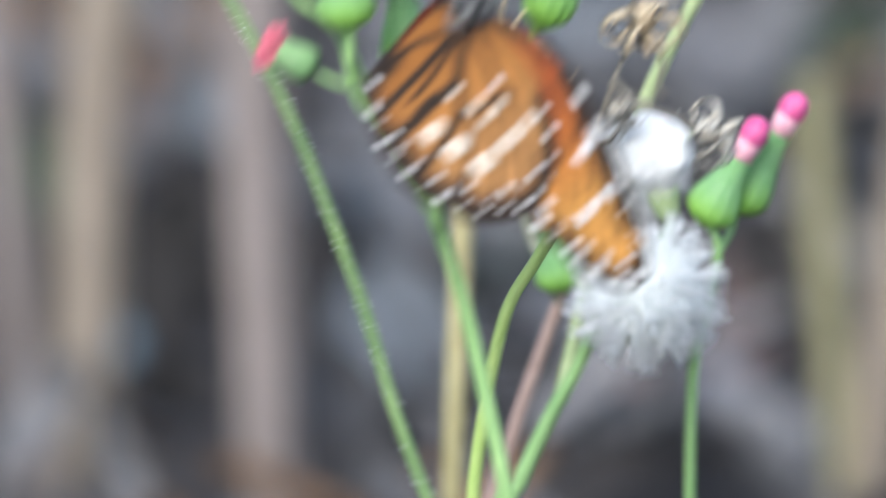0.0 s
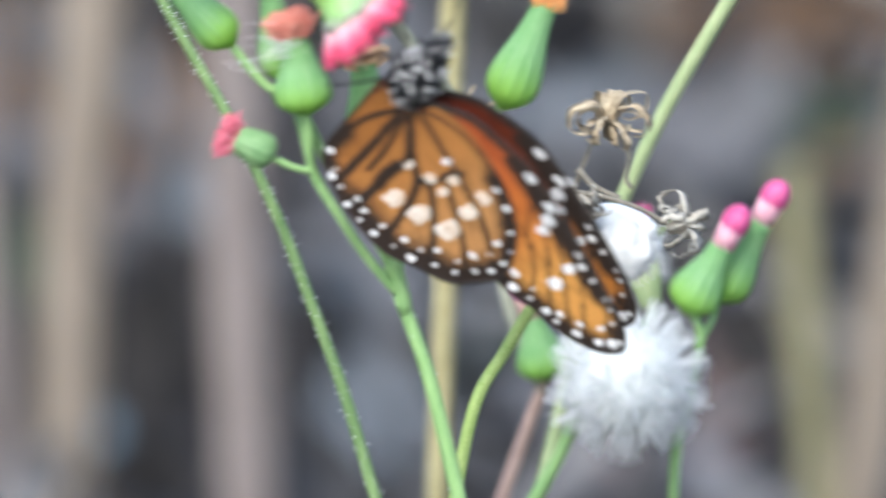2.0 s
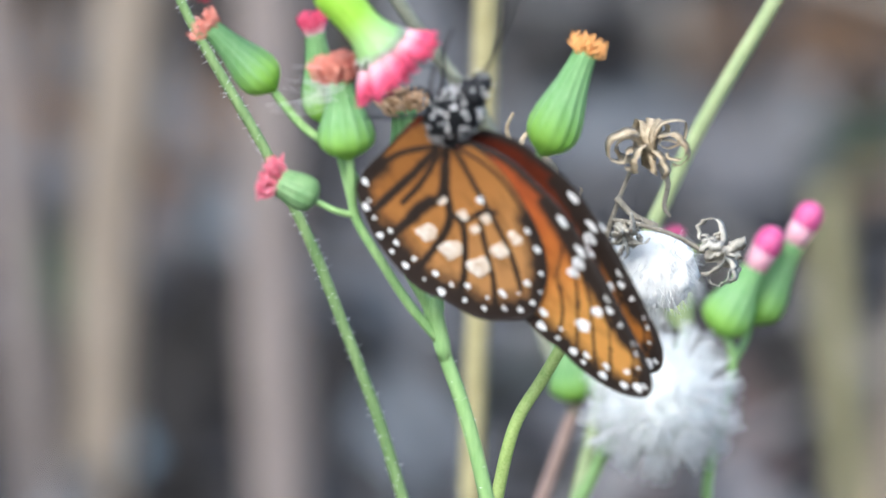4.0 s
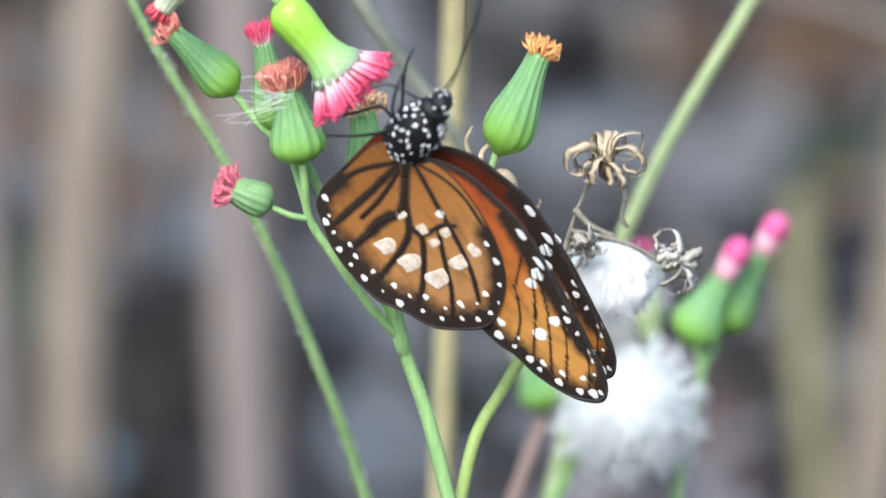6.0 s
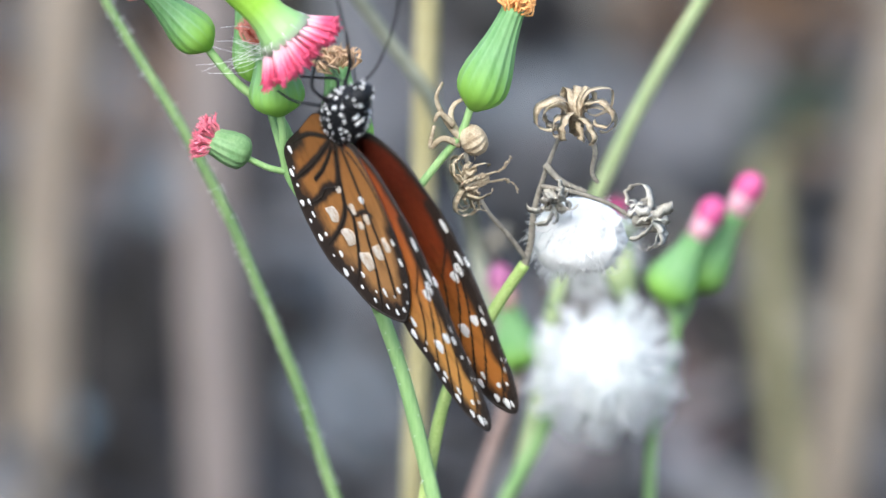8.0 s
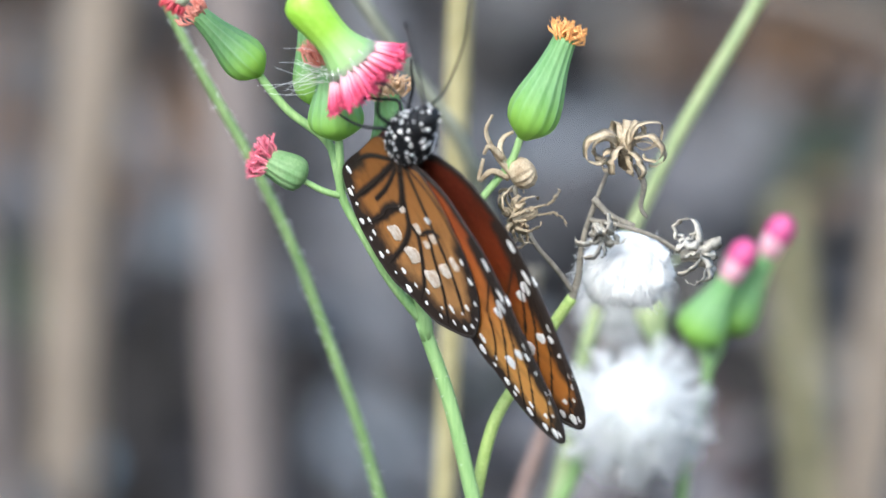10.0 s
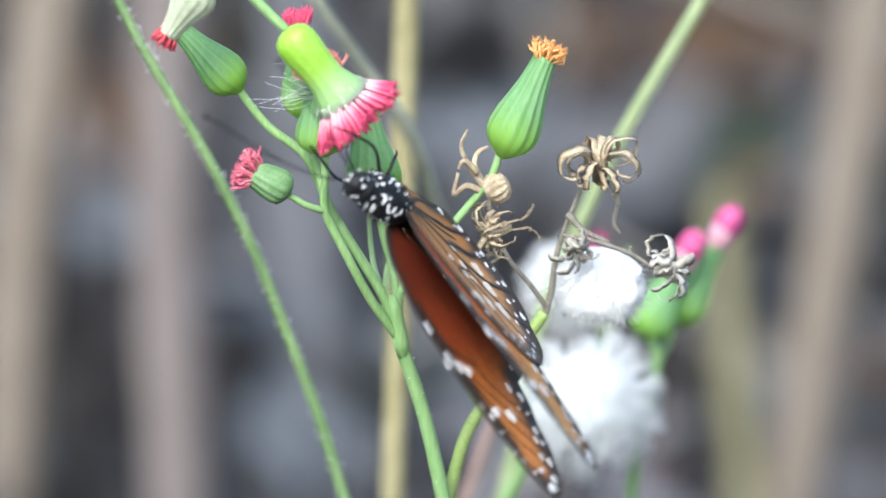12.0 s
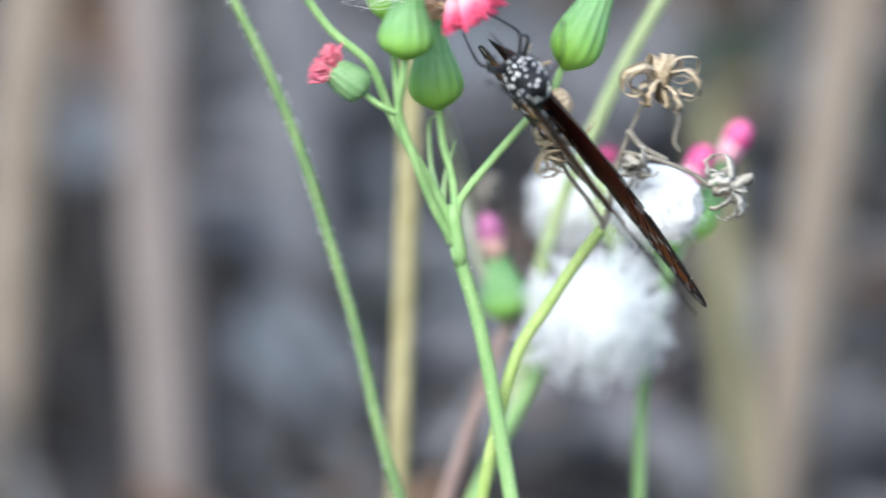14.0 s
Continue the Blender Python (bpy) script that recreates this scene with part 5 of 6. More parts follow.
    walk(BRANCH_A, [
        (0, pose(-0.02641, -0.00200, 0.19092, -0.46, 3.42)),
        (0.1, pose(-0.02641, -0.00200, 0.19092, -0.06, 1.38)),
        (0.2, pose(-0.02641, -0.00200, 0.19092, -0.41, -5.80)),
        (0.3, pose(-0.02641, -0.00200, 0.19092, -0.96, -4.90)),
        (0.4, pose(-0.02641, -0.00200, 0.19092, -1.26, -4.27)),
        (0.5, pose(-0.02641, -0.00200, 0.19092, -1.31, -0.93)),
        (0.6, pose(-0.02641, -0.00200, 0.19092, -0.13, 2.39)),
        (0.7, pose(-0.02641, -0.00200, 0.19092, -0.45, 2.73)),
        (0.8, pose(-0.02641, -0.00200, 0.19092, -1.02, 0.55)),
        (0.9, pose(-0.02641, -0.00200, 0.19092, -0.58, -0.83)),
        (1, pose(-0.02641, -0.00200, 0.19092, -0.31, -0.99)),
        (1.2, pose(-0.02641, -0.00200, 0.19092, 0.38, -2.75)),
        (1.5, pose(-0.02641, -0.00200, 0.19092, -0.06, 1.53)),
        (1.8, pose(-0.02641, -0.00200, 0.19092, -0.38, -3.20)),
        (2, pose(-0.02641, -0.00200, 0.19092, -0.24, 1.55)),
        (2.2, pose(-0.02641, -0.00200, 0.19092, -0.60, 2.29)),
        (2.5, pose(-0.02641, -0.00200, 0.19092, 0.18, -2.02)),
        (2.8, pose(-0.02641, -0.00200, 0.19092, -1.04, 0.59)),
        (3, pose(-0.02641, -0.00200, 0.19092, 0.06, 2.39)),
        (3.3, pose(-0.02641, -0.00200, 0.19092, -0.47, -3.60)),
        (3.5, pose(-0.02641, -0.00200, 0.19092, -0.19, -0.25)),
        (3.7, pose(-0.02641, -0.00200, 0.19092, -0.80, 1.92)),
        (5.8, pose(-0.02641, -0.00200, 0.19092, -0.40, 2.56)),
        (6, pose(-0.02641, -0.00200, 0.19092, -0.08, -0.16)),
        (6.5, pose(-0.02641, -0.00200, 0.19092, 0.00, -0.00)),
        (7, pose(-0.02641, -0.00200, 0.19092, -0.33, 0.62)),
        (7.2, pose(-0.02641, -0.00200, 0.19092, -0.96, 0.56)),
        (9.3, pose(-0.02641, -0.00200, 0.19092, -1.48, 2.48)),
        (9.5, pose(-0.02641, -0.00200, 0.19092, -0.69, 2.34)),
        (10, pose(-0.02641, -0.00200, 0.19092, -1.08, 3.45)),
        (10.3, pose(-0.02641, -0.00200, 0.19092, -0.38, 2.65)),
        (10.5, pose(-0.02641, -0.00200, 0.19092, 0.22, 5.06)),
        (10.8, pose(-0.02641, -0.00200, 0.19092, -0.49, 8.95)),
        (11, pose(-0.02641, -0.00200, 0.19092, -0.48, 5.94)),
        (11.2, pose(-0.02641, -0.00200, 0.19092, -0.49, 5.10)),
        (11.5, pose(-0.02641, -0.00200, 0.19092, 0.26, 7.25)),
        (12, pose(-0.02641, -0.00200, 0.19092, 0.64, 5.36)),
        (12.2, pose(-0.02641, -0.00200, 0.19092, 1.41, 6.49)),
        (12.5, pose(-0.02641, -0.00200, 0.19092, 0.43, 5.36)),
        (12.8, pose(-0.02641, -0.00200, 0.19092, -0.85, 6.77)),
        (13, pose(-0.02641, -0.00200, 0.19092, 0.66, 6.16)),
        (13.3, pose(-0.02641, -0.00200, 0.19092, 0.05, 7.52)),
        (13.5, pose(-0.02641, -0.00200, 0.19092, -0.73, 10.15)),
        (13.7, pose(-0.02641, -0.00200, 0.19092, 0.86, 7.58)),
        (14, pose(-0.02641, -0.00200, 0.19092, 1.41, 9.91)),
    ])
    walk(PLANT_B, blown(-0.02, (-0.02, 0.034, 0.19), [
        (0, pose(0.0180, 0.0340, 0, 0, 0.26)),
        (0.1, pose(0.0180, 0.0340, 0, 0, -1.68)),
        (0.2, pose(0.0180, 0.0340, 0, 0, -3.07)),
        (0.3, pose(0.0180, 0.0340, 0, 0, -3.12)),
        (0.4, pose(0.0180, 0.0340, 0, 0, -1.72)),
        (0.5, pose(0.0180, 0.0340, 0, 0, -0.57)),
        (0.6, pose(0.0180, 0.0340, 0, 0, 0.58)),
        (0.7, pose(0.0180, 0.0340, 0, 0, 0.83)),
        (0.8, pose(0.0180, 0.0340, 0, 0, 0.22)),
        (0.9, pose(0.0180, 0.0340, 0, 0, -1.30)),
        (1, pose(0.0180, 0.0340, 0, 0, -2.36)),
        (1.2, pose(0.0180, 0.0340, 0, 0, -0.80)),
        (1.5, pose(0.0180, 0.0340, 0, 0, 0.18)),
        (1.8, pose(0.0180, 0.0340, 0, 0, -2.06)),
        (2, pose(0.0180, 0.0340, 0, 0, 0.18)),
        (2.2, pose(0.0180, 0.0340, 0, 0, 0.83)),
        (2.5, pose(0.0180, 0.0340, 0, 0, -1.96)),
        (2.8, pose(0.0180, 0.0340, 0, 0, 0.43)),
        (3, pose(0.0180, 0.0340, 0, 0, 0.35)),
        (3.3, pose(0.0180, 0.0340, 0, 0, -1.76)),
        (3.5, pose(0.0180, 0.0340, 0, 0, -0.39)),
        (3.7, pose(0.0180, 0.0340, 0, 0, 0.31)),
        (5.8, pose(0.0180, 0.0340, 0, 0, -0.21)),
        (6, pose(0.0180, 0.0340, 0, 0, 0.24)),
        (6.5, pose(0.0180, 0.0340, 0, 0, 0.17)),
        (7, pose(0.0180, 0.0340, 0, 0, -0.42)),
        (7.2, pose(0.0180, 0.0340, 0, 0, -0.72)),
        (9.3, pose(0.0180, 0.0340, 0, 0, -0.39)),
        (9.5, pose(0.0180, 0.0340, 0, 0, -0.20)),
        (10, pose(0.0180, 0.0340, 0, 0, 0.44)),
        (10.3, pose(0.0180, 0.0340, 0, 0, 0.51)),
        (10.5, pose(0.0180, 0.0340, 0, 0, 0.89)),
        (10.8, pose(0.0180, 0.0340, 0, 0, 0.92)),
        (11, pose(0.0180, 0.0340, 0, 0, 0.84)),
        (11.2, pose(0.0180, 0.0340, 0, 0, -0.68)),
        (11.5, pose(0.0180, 0.0340, 0, 0, 0.84)),
        (12, pose(0.0180, 0.0340, 0, 0, 1.09)),
        (12.2, pose(0.0180, 0.0340, 0, 0, 0.75)),
        (12.5, pose(0.0180, 0.0340, 0, 0, -0.29)),
        (12.8, pose(0.0180, 0.0340, 0, 0, 0.15)),
        (13, pose(0.0180, 0.0340, 0, 0, 1.74)),
        (13.3, pose(0.0180, 0.0340, 0, 0, 1.68)),
        (13.5, pose(0.0180, 0.0340, 0, 0, 1.90)),
        (13.7, pose(0.0180, 0.0340, 0, 0, 1.61)),
        (14, pose(0.0180, 0.0340, 0, 0, 1.57)),
    ]))
    walk(UPPER_B, [
        (0, pose(-0.02306, 0.00000, 0.14250, 0, 1.34)),
        (0.1, pose(-0.02306, 0.00000, 0.14250, 0, 1.14)),
        (0.2, pose(-0.02306, 0.00000, 0.14250, 0, 1.17)),
        (0.3, pose(-0.02306, 0.00000, 0.14250, 0, 1.28)),
        (0.4, pose(-0.02306, 0.00000, 0.14250, 0, 1.67)),
        (0.5, pose(-0.02306, 0.00000, 0.14250, 0, 2.24)),
        (0.6, pose(-0.02306, 0.00000, 0.14250, 0, 2.27)),
        (0.7, pose(-0.02306, 0.00000, 0.14250, 0, 1.92)),
        (0.8, pose(-0.02306, 0.00000, 0.14250, 0, 1.35)),
        (0.9, pose(-0.02306, 0.00000, 0.14250, 0, 0.76)),
        (1, pose(-0.02306, 0.00000, 0.14250, 0, 0.21)),
        (1.2, pose(-0.02306, 0.00000, 0.14250, 0, 1.39)),
        (1.5, pose(-0.02306, 0.00000, 0.14250, 0, 3.46)),
        (1.8, pose(-0.02306, 0.00000, 0.14250, 0, 1.95)),
        (2, pose(-0.02306, 0.00000, 0.14250, 0, 1.62)),
        (2.2, pose(-0.02306, 0.00000, 0.14250, 0, 0.89)),
        (2.5, pose(-0.02306, 0.00000, 0.14250, 0, -0.14)),
        (2.8, pose(-0.02306, 0.00000, 0.14250, 0, 1.17)),
        (3, pose(-0.02306, 0.00000, 0.14250, 0, 1.79)),
        (3.3, pose(-0.02306, 0.00000, 0.14250, 0, 1.19)),
        (3.5, pose(-0.02306, 0.00000, 0.14250, 0, 1.51)),
        (3.7, pose(-0.02306, 0.00000, 0.14250, 0, 1.31)),
        (5.8, pose(-0.02306, 0.00000, 0.14250, 0, 0.38)),
        (6, pose(-0.02306, 0.00000, 0.14250, 0, 0.14)),
        (6.5, pose(-0.02306, 0.00000, 0.14250, 0, 0.00)),
        (7, pose(-0.02306, 0.00000, 0.14250, 0, 1.32)),
        (7.2, pose(-0.02306, 0.00000, 0.14250, 0, 1.19)),
        (9.3, pose(-0.02306, 0.00000, 0.14250, 0, 0.75)),
        (9.5, pose(-0.02306, 0.00000, 0.14250, 0, 0.61)),
        (10, pose(-0.02306, 0.00000, 0.14250, 0, 1.73)),
        (10.3, pose(-0.02306, 0.00000, 0.14250, 0, 1.51)),
        (10.5, pose(-0.02306, 0.00000, 0.14250, 0, 1.37)),
        (10.8, pose(-0.02306, 0.00000, 0.14250, 0, 3.32)),
        (11, pose(-0.02306, 0.00000, 0.14250, 0, 4.55)),
        (11.2, pose(-0.02306, 0.00000, 0.14250, 0, 4.10)),
        (11.5, pose(-0.02306, 0.00000, 0.14250, 0, 4.97)),
        (12, pose(-0.02306, 0.00000, 0.14250, 0, -0.01)),
        (12.2, pose(-0.02306, 0.00000, 0.14250, 0, 1.68)),
        (12.5, pose(-0.02306, 0.00000, 0.14250, 0, 4.59)),
        (12.8, pose(-0.02306, 0.00000, 0.14250, 0, 3.37)),
        (13, pose(-0.02306, 0.00000, 0.14250, 0, 2.33)),
        (13.3, pose(-0.02306, 0.00000, 0.14250, 0, 2.90)),
        (13.5, pose(-0.02306, 0.00000, 0.14250, 0, 3.38)),
        (13.7, pose(-0.02306, 0.00000, 0.14250, 0, 3.15)),
        (14, pose(-0.02306, 0.00000, 0.14250, 0, 3.62)),
    ])
    walk(PLANT_D, blown(-0.017, (0.015, 0.005, 0.2), [
        (0, pose(-0.0120, 0.0040, 0.00300, 0, 0.72)),
        (0.1, pose(-0.0120, 0.0040, -0.00203, 0, -0.77)),
        (0.2, pose(-0.0120, 0.0040, -0.00549, 0, -1.94)),
        (0.3, pose(-0.0120, 0.0040, -0.00637, 0, -1.86)),
        (0.4, pose(-0.0120, 0.0040, -0.00387, 0, -1.06)),
        (0.5, pose(-0.0120, 0.0040, -0.00001, 0, 0.18)),
        (0.6, pose(-0.0120, 0.0040, 0.00299, 0, 1.10)),
        (0.7, pose(-0.0120, 0.0040, 0.00366, 0, 1.20)),
        (0.8, pose(-0.0120, 0.0040, 0.00284, 0, 0.47)),
        (0.9, pose(-0.0120, 0.0040, 0.00002, 0, -0.95)),
        (1, pose(-0.0120, 0.0040, -0.00272, 0, -1.94)),
        (1.2, pose(-0.0120, 0.0040, -0.00138, 0, -0.31)),
        (1.5, pose(-0.0120, 0.0040, 0.00129, 0, 0.77)),
        (1.8, pose(-0.0120, 0.0040, -0.00130, 0, -1.30)),
        (2, pose(-0.0120, 0.0040, 0.00230, 0, 0.17)),
        (2.2, pose(-0.0120, 0.0040, 0.00203, 0, 0.96)),
        (2.5, pose(-0.0120, 0.0040, -0.00302, 0, -1.55)),
        (2.8, pose(-0.0120, 0.0040, 0.00207, 0, 0.41)),
        (3, pose(-0.0120, 0.0040, 0.00173, 0, 0.49)),
        (3.3, pose(-0.0120, 0.0040, -0.00226, 0, -1.22)),
        (3.5, pose(-0.0120, 0.0040, 0.00094, 0, -0.46)),
        (3.7, pose(-0.0120, 0.0040, 0.00126, 0, 0.37)),
        (5.8, pose(-0.0120, 0.0040, 0.00263, 0, 0.08)),
        (6, pose(-0.0120, 0.0040, 0.00121, 0, -0.00)),
        (6.5, pose(-0.0120, 0.0040, 0.00000, 0, -0.00)),
        (7, pose(-0.0120, 0.0040, 0.00153, 0, -0.42)),
        (7.2, pose(-0.0120, 0.0040, 0.00114, 0, -0.16)),
        (9.3, pose(-0.0120, 0.0040, 0.00288, 0, -0.19)),
        (9.5, pose(-0.0120, 0.0040, 0.00159, 0, -0.18)),
        (10, pose(-0.0120, 0.0040, 0.00321, 0, 0.38)),
        (10.3, pose(-0.0120, 0.0040, 0.00291, 0, 0.50)),
        (10.5, pose(-0.0120, 0.0040, 0.00150, 0, 1.40)),
        (10.8, pose(-0.0120, 0.0040, 0.00489, 0, 1.59)),
        (11, pose(-0.0120, 0.0040, 0.00482, 0, 1.58)),
        (11.2, pose(-0.0120, 0.0040, 0.00146, 0, 0.18)),
        (11.5, pose(-0.0120, 0.0040, 0.00445, 0, 1.89)),
        (12, pose(-0.0120, 0.0040, 0.00032, 0, 1.12)),
        (12.2, pose(-0.0120, 0.0040, 0.00096, 0, 1.52)),
        (12.5, pose(-0.0120, 0.0040, 0.00179, 0, 1.00)),
        (12.8, pose(-0.0120, 0.0040, 0.00329, 0, 0.98)),
        (13, pose(-0.0120, 0.0040, -0.00009, 0, 2.32)),
        (13.3, pose(-0.0120, 0.0040, 0.00354, 0, 1.95)),
        (13.5, pose(-0.0120, 0.0040, 0.00599, 0, 2.21)),
        (13.7, pose(-0.0120, 0.0040, 0.00172, 0, 2.06)),
        (14, pose(-0.0120, 0.0040, 0.00109, 0, 2.80)),
    ]))
    walk(PLANT_E, blown(-0.023, (-0.02, -0.01, 0.23), [
        (0, pose(-0.1050, -0.0040, 0.00745, 0, 1.36)),
        (0.1, pose(-0.1050, -0.0040, -0.00493, 0, -1.29)),
        (0.2, pose(-0.1050, -0.0040, -0.01435, 0, -3.09)),
        (0.3, pose(-0.1050, -0.0040, -0.01584, 0, -3.26)),
        (0.4, pose(-0.1050, -0.0040, -0.01056, 0, -2.35)),
        (0.5, pose(-0.1050, -0.0040, 0.00129, 0, 0.32)),
        (0.6, pose(-0.1050, -0.0040, 0.01180, 0, 1.54)),
        (0.7, pose(-0.1050, -0.0040, 0.01230, 0, 1.49)),
        (0.8, pose(-0.1050, -0.0040, 0.00656, 0, 0.79)),
        (0.9, pose(-0.1050, -0.0040, -0.00206, 0, -1.67)),
        (1, pose(-0.1050, -0.0040, -0.00843, 0, -3.08)),
        (1.2, pose(-0.1050, -0.0040, -0.00374, 0, -0.62)),
        (1.5, pose(-0.1050, -0.0040, 0.00561, 0, 1.54)),
        (1.8, pose(-0.1050, -0.0040, -0.00525, 0, -1.92)),
        (2, pose(-0.1050, -0.0040, 0.00660, 0, 0.61)),
        (2.2, pose(-0.1050, -0.0040, 0.00698, 0, 1.73)),
        (2.5, pose(-0.1050, -0.0040, -0.00749, 0, -2.07)),
        (2.8, pose(-0.1050, -0.0040, 0.00563, 0, 0.55)),
        (3, pose(-0.1050, -0.0040, 0.00570, 0, 1.13)),
        (3.3, pose(-0.1050, -0.0040, -0.00706, 0, -2.12)),
        (3.5, pose(-0.1050, -0.0040, 0.00142, 0, -0.56)),
        (3.7, pose(-0.1050, -0.0040, 0.00422, 0, 0.60)),
        (5.8, pose(-0.1050, -0.0040, 0.00498, 0, 0.23)),
        (6, pose(-0.1050, -0.0040, 0.00248, 0, 0.21)),
        (6.5, pose(-0.1050, -0.0040, 0.00000, 0, 0.00)),
        (7, pose(-0.1050, -0.0040, 0.00176, 0, -0.44)),
        (7.2, pose(-0.1050, -0.0040, -0.00021, 0, -0.62)),
        (9.3, pose(-0.1050, -0.0040, 0.00181, 0, -0.70)),
        (9.5, pose(-0.1050, -0.0040, -0.00092, 0, -0.71)),
        (10, pose(-0.1050, -0.0040, 0.00434, 0, 0.39)),
        (10.3, pose(-0.1050, -0.0040, 0.00204, 0, 0.44)),
        (10.5, pose(-0.1050, -0.0040, 0.00430, 0, 2.18)),
        (10.8, pose(-0.1050, -0.0040, 0.01179, 0, 3.30)),
        (11, pose(-0.1050, -0.0040, 0.00983, 0, 2.17)),
        (11.2, pose(-0.1050, -0.0040, 0.00073, 0, 0.46)),
        (11.5, pose(-0.1050, -0.0040, 0.00986, 0, 2.90)),
        (12, pose(-0.1050, -0.0040, 0.00023, 0, 1.55)),
        (12.2, pose(-0.1050, -0.0040, -0.00014, 0, 2.23)),
        (12.5, pose(-0.1050, -0.0040, 0.00295, 0, 1.24)),
        (12.8, pose(-0.1050, -0.0040, 0.00505, 0, 1.63)),
        (13, pose(-0.1050, -0.0040, 0.00373, 0, 3.61)),
        (13.3, pose(-0.1050, -0.0040, 0.00871, 0, 3.54)),
        (13.5, pose(-0.1050, -0.0040, 0.01457, 0, 4.08)),
        (13.7, pose(-0.1050, -0.0040, 0.01042, 0, 4.22)),
        (14, pose(-0.1050, -0.0040, 0.01127, 0, 5.27)),
    ]))
    walk(BUTTERFLY, blown(-0.021, (0.0, -0.008, 0.205), [
        (0, pose(-0.00010, -0.00800, 0.21879, -87.58, 56.41, 14.44)),
        (0.1, pose(-0.00935, -0.00800, 0.21099, -53.58, 54.87, 21.47)),
        (0.2, pose(-0.01678, -0.00800, 0.20607, -47.18, 49.79, 4.95)),
        (0.3, pose(-0.01706, -0.00800, 0.20404, -45.73, 51.89, -0.52)),
        (0.4, pose(-0.01325, -0.00800, 0.20761, -39.28, 52.46, 8.00)),
        (0.5, pose(-0.00346, -0.00800, 0.21337, -61.62, 54.38, 19.78)),
        (0.6, pose(0.00105, -0.00800, 0.21950, -56.33, 52.71, 8.58)),
        (0.7, pose(0.00083, -0.00800, 0.22055, -57.37, 53.74, 6.50)),
        (0.8, pose(-0.00207, -0.00800, 0.21835, -58.94, 54.62, 9.76)),
        (0.9, pose(-0.01114, -0.00800, 0.21461, -57.43, 53.15, -0.49)),
        (1, pose(-0.01604, -0.00800, 0.21012, -48.47, 50.83, 1.54)),
        (1.2, pose(-0.00616, -0.00800, 0.21257, -52.27, 51.18, 8.62)),
        (1.5, pose(-0.00043, -0.00800, 0.21681, -60.85, 54.50, 10.95)),
        (1.8, pose(-0.01279, -0.00800, 0.21457, -58.92, 44.27, 2.86)),
        (2, pose(-0.00388, -0.00800, 0.22029, -60.73, 49.13, 10.15)),
        (2.2, pose(0.00076, -0.00800, 0.21882, -60.84, 51.25, 13.60)),
        (2.5, pose(-0.01359, -0.00800, 0.21192, -56.52, 47.75, 3.24)),
        (2.8, pose(-0.00410, -0.00800, 0.22036, -61.85, 48.37, 3.17)),
        (3, pose(-0.00271, -0.00800, 0.21947, -70.32, 50.70, 2.63)),
        (3.3, pose(-0.01352, -0.00800, 0.21217, -56.26, 46.70, 1.16)),
        (3.5, pose(-0.00810, -0.00800, 0.21806, -57.45, 47.02, 8.09)),
        (3.7, pose(-0.00345, -0.00800, 0.21801, -57.64, 51.05, 9.65)),
        (5.8, pose(-0.00465, -0.00800, 0.22029, -61.02, 50.44, 11.24)),
        (6, pose(-0.00474, -0.00800, 0.21768, -56.12, 51.08, 14.39)),
        (6.5, pose(-0.00529, -0.00800, 0.21417, -48.62, 55.57, 13.64)),
        (7, pose(-0.00725, -0.00800, 0.21645, -47.50, 55.89, 11.25)),
        (7.2, pose(-0.00821, -0.00800, 0.21457, -42.14, 59.82, 3.18)),
        (9.3, pose(-0.01025, -0.00800, 0.21637, -46.70, 61.07, -17.61)),
        (9.5, pose(-0.00979, -0.00800, 0.21434, -41.12, 60.81, -11.94)),
        (10, pose(-0.00597, -0.00800, 0.21797, -43.15, 59.84, -6.17)),
        (10.3, pose(-0.00565, -0.00800, 0.21575, -40.74, 58.80, -6.53)),
        (10.5, pose(0.00187, -0.00800, 0.21435, -25.12, 57.53, 16.03)),
        (10.8, pose(0.00714, -0.00800, 0.22089, -14.95, 49.28, 26.22)),
        (10.9, pose(0.00597, -0.00800, 0.21988, -33.84, 56.63, 39.85)),
        (11, pose(0.00177, -0.00800, 0.21919, -23.96, 60.43, 22.93)),
        (11.1, pose(-0.00337, -0.00800, 0.21472, -33.29, 60.60, 19.24)),
        (11.2, pose(-0.00591, -0.00800, 0.21395, -28.04, 55.96, 12.87)),
        (11.4, pose(-0.00375, -0.00800, 0.21255, -13.28, 58.70, 24.12)),
        (11.5, pose(0.00204, -0.00800, 0.21665, -15.77, 59.94, 20.05)),
        (11.6, pose(0.00395, -0.00800, 0.21828, -16.30, 57.80, 20.58)),
        (11.9, pose(0.00067, -0.00800, 0.21286, -30.45, 41.75, 30.29)),
        (11.967, pose(-0.00029, -0.00800, 0.21006, -23.52, 45.56, -28.61)),
        (12, pose(-0.00050, -0.00800, 0.20944, -22.00, 46.40, -41.54)),
        (12.033, pose(-0.00043, -0.00800, 0.20935, -16.91, 48.91, -33.60)),
        (12.1, pose(-0.00002, -0.00800, 0.20879, 11.43, 63.15, 10.89)),
        (12.2, pose(0.00086, -0.00800, 0.20892, -23.39, 54.17, -36.47)),
        (12.5, pose(-0.00413, -0.00800, 0.21319, -21.60, 66.92, -14.63)),
        (12.8, pose(-0.00201, -0.00800, 0.21417, -1.18, 65.92, 12.82)),
        (12.9, pose(0.00442, -0.00800, 0.21156, -19.37, 64.73, -3.84)),
        (13, pose(0.00641, -0.00800, 0.20981, 13.15, 65.72, 6.87)),
        (13.1, pose(0.00808, -0.00800, 0.20940, -10.48, 60.92, 2.83)),
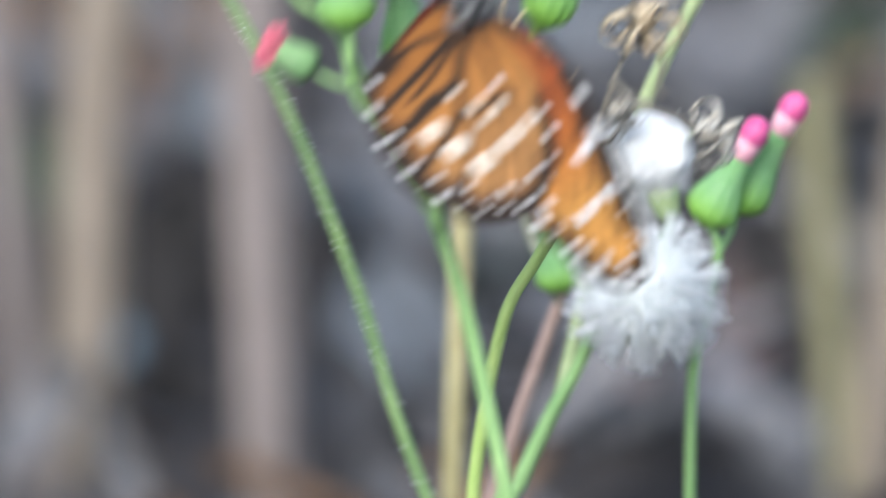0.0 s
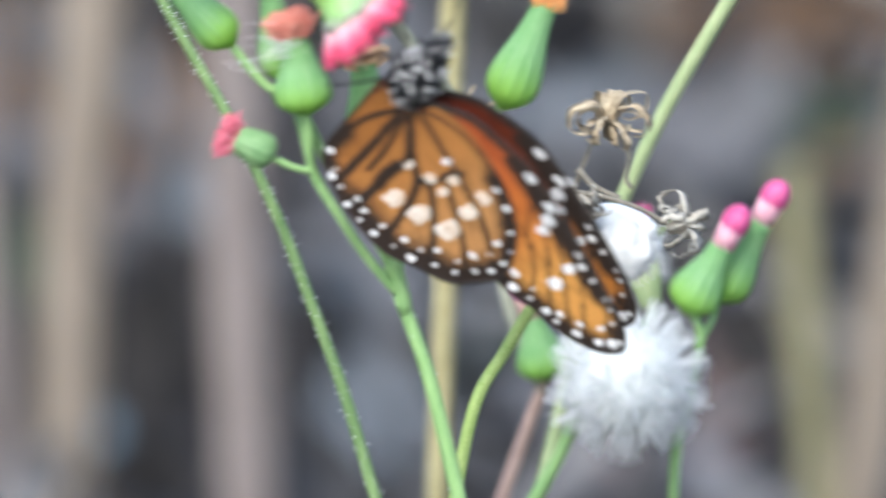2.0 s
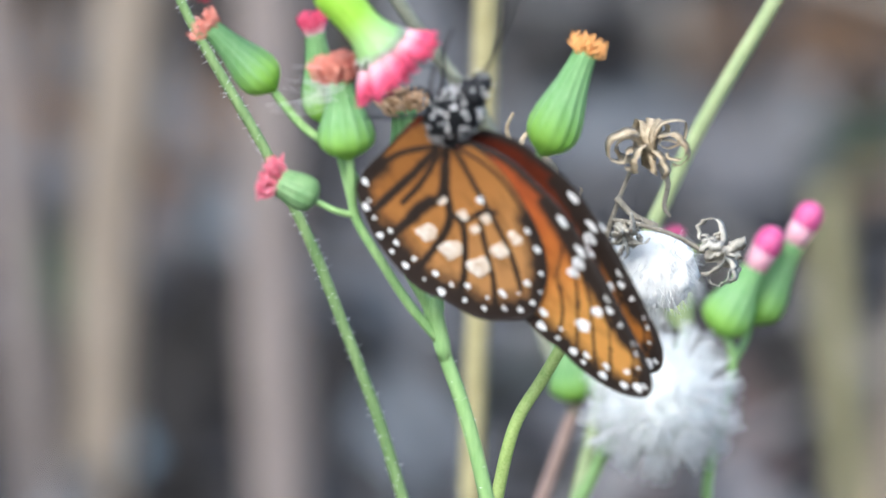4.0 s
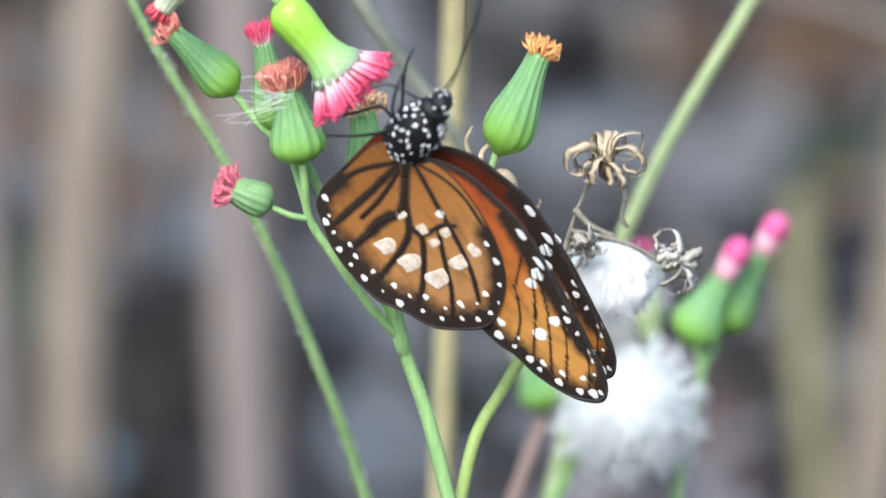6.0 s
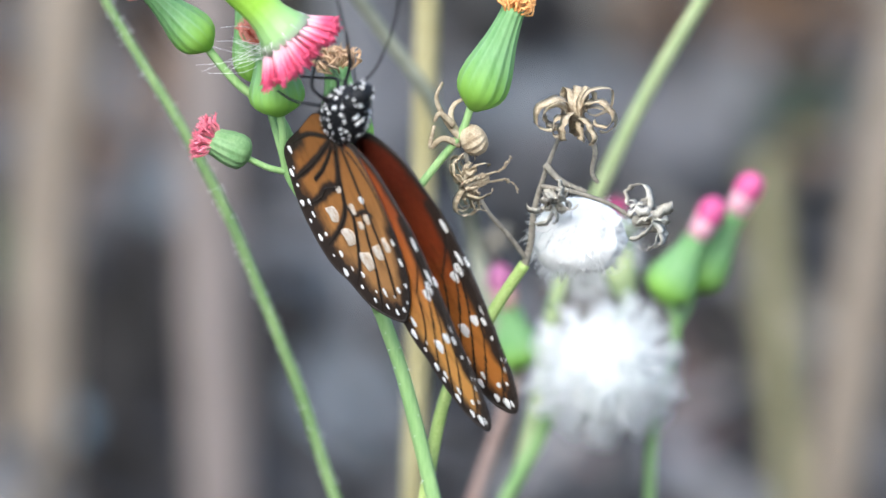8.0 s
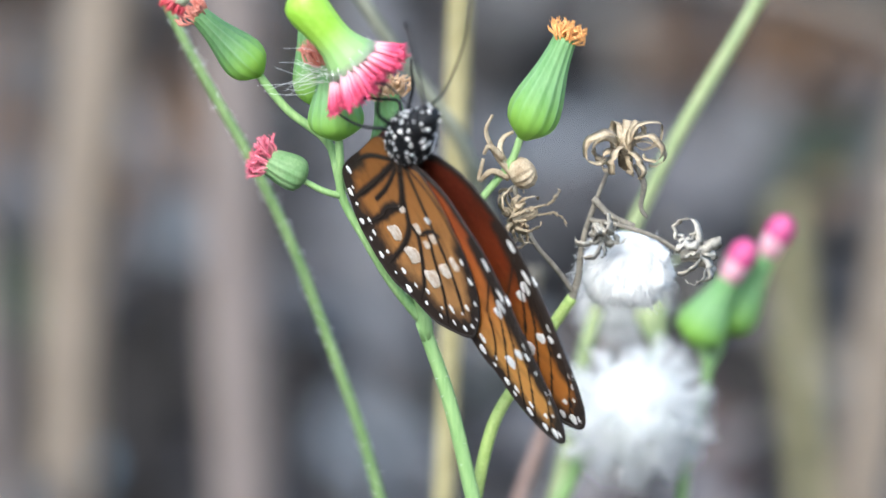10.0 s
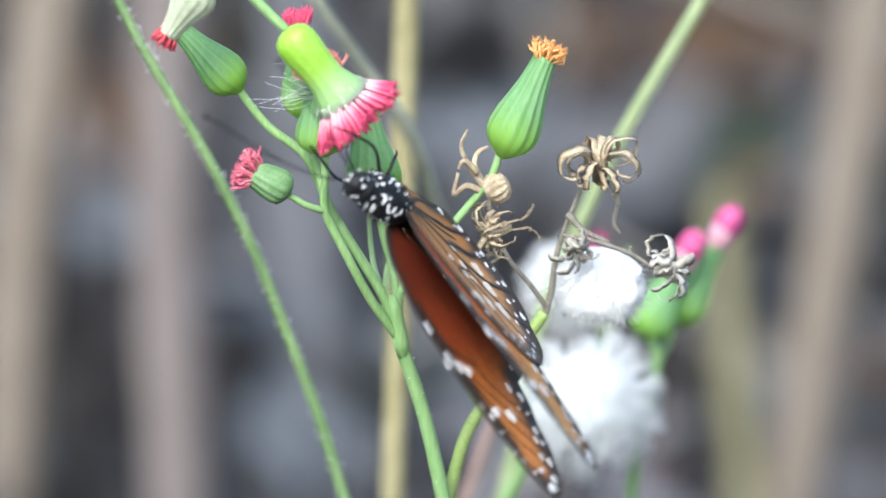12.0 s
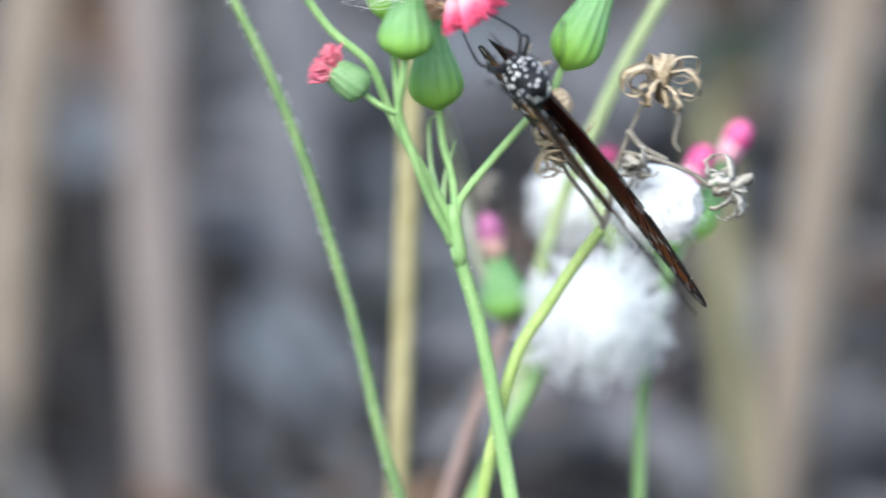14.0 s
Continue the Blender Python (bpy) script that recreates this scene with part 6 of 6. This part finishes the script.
        (13.3, pose(0.00747, -0.00800, 0.22143, -3.47, 56.43, 11.43)),
        (13.5, pose(0.01019, -0.00800, 0.22446, -6.67, 56.64, 7.09)),
        (13.7, pose(0.00722, -0.00800, 0.21611, -7.11, 54.61, 7.27)),
        (13.8, pose(0.00896, -0.00800, 0.21295, 21.14, 54.66, 12.18)),
        (13.9, pose(0.01005, -0.00800, 0.21288, 23.92, 53.63, 12.29)),
        (13.967, pose(0.01324, -0.00800, 0.21499, 11.75, 52.49, 26.54)),
        (14, pose(0.01330, -0.00800, 0.21541, 10.25, 52.29, 27.54)),
    ], -0.0075))
    spread = [(0, 0.15, 5), (0.1, 0.21, 5), (0.2, 2.5, 5), (0.3, 2.7, 5), (0.4, 1.63, 5), (0.5, 0.22, 5), (0.6, 2.42, 5), (0.7, 2.6, 5), (0.8, 3.36, 5), (0.9, 3.5, 5), (1, 2.51, 5), (1.2, 2.3, 5), (1.5, 2.51, 5), (1.8, 3.13, 5), (2, 2.8, 5), (2.2, 2.19, 5), (2.5, 2.23, 5), (2.8, 2.24, 5), (3, 2.95, 5), (3.3, 1.32, 5), (3.5, 1.61, 5), (3.7, 2.19, 5), (5.8, 2.14, 5), (6, 1.98, 5), (6.5, 1.66, 5), (7, 1.38, 5), (7.2, 1.51, 5), (9.3, 1.14, 5), (9.5, 0.64, 5), (10, 0.7, 5), (10.3, 0.32, 5), (10.5, 0.36, 5), (10.8, -0.23, 5), (10.9, -0.23, 5), (11, 0.18, 6), (11.1, 1.56, 6.05), (11.2, 0.41, 7), (11.4, 0.41, 7), (11.5, 0.49, 6.5), (11.6, 0.49, 6.5), (11.9, 0.5, 5), (11.967, 2.32, 6.64), (12, 2.72, 7), (12.033, 2.84, 7.16), (12.1, 5.038, 8.233, 0.004), (12.2, 2.6, 7, 0.0115), (12.5, 2, 9), (12.8, -0.4, 5.4), (12.9, 1.06, 8), (13, 1.6, 6), (13.1, 1.398, 6.915, 0.004), (13.3, -0.6, 5.4), (13.5, -0.5, 6.4), (13.7, -0.5, 5.6), (13.8, 0.2, 5), (13.9, 0.2, 5), (14, -0.15, 3.4)]
    for wing_ob, side in WINGS:
        walk(wing_ob, [(t, pose(0, 0, side * (0.0002 + (hinge[0] if hinge else 0.0115) * math.sin(radians(g)) - 0.0002 * max(0, g - 5)), -side * g, -side * a, 0)) for t, a, g, *hinge in spread])


motions()
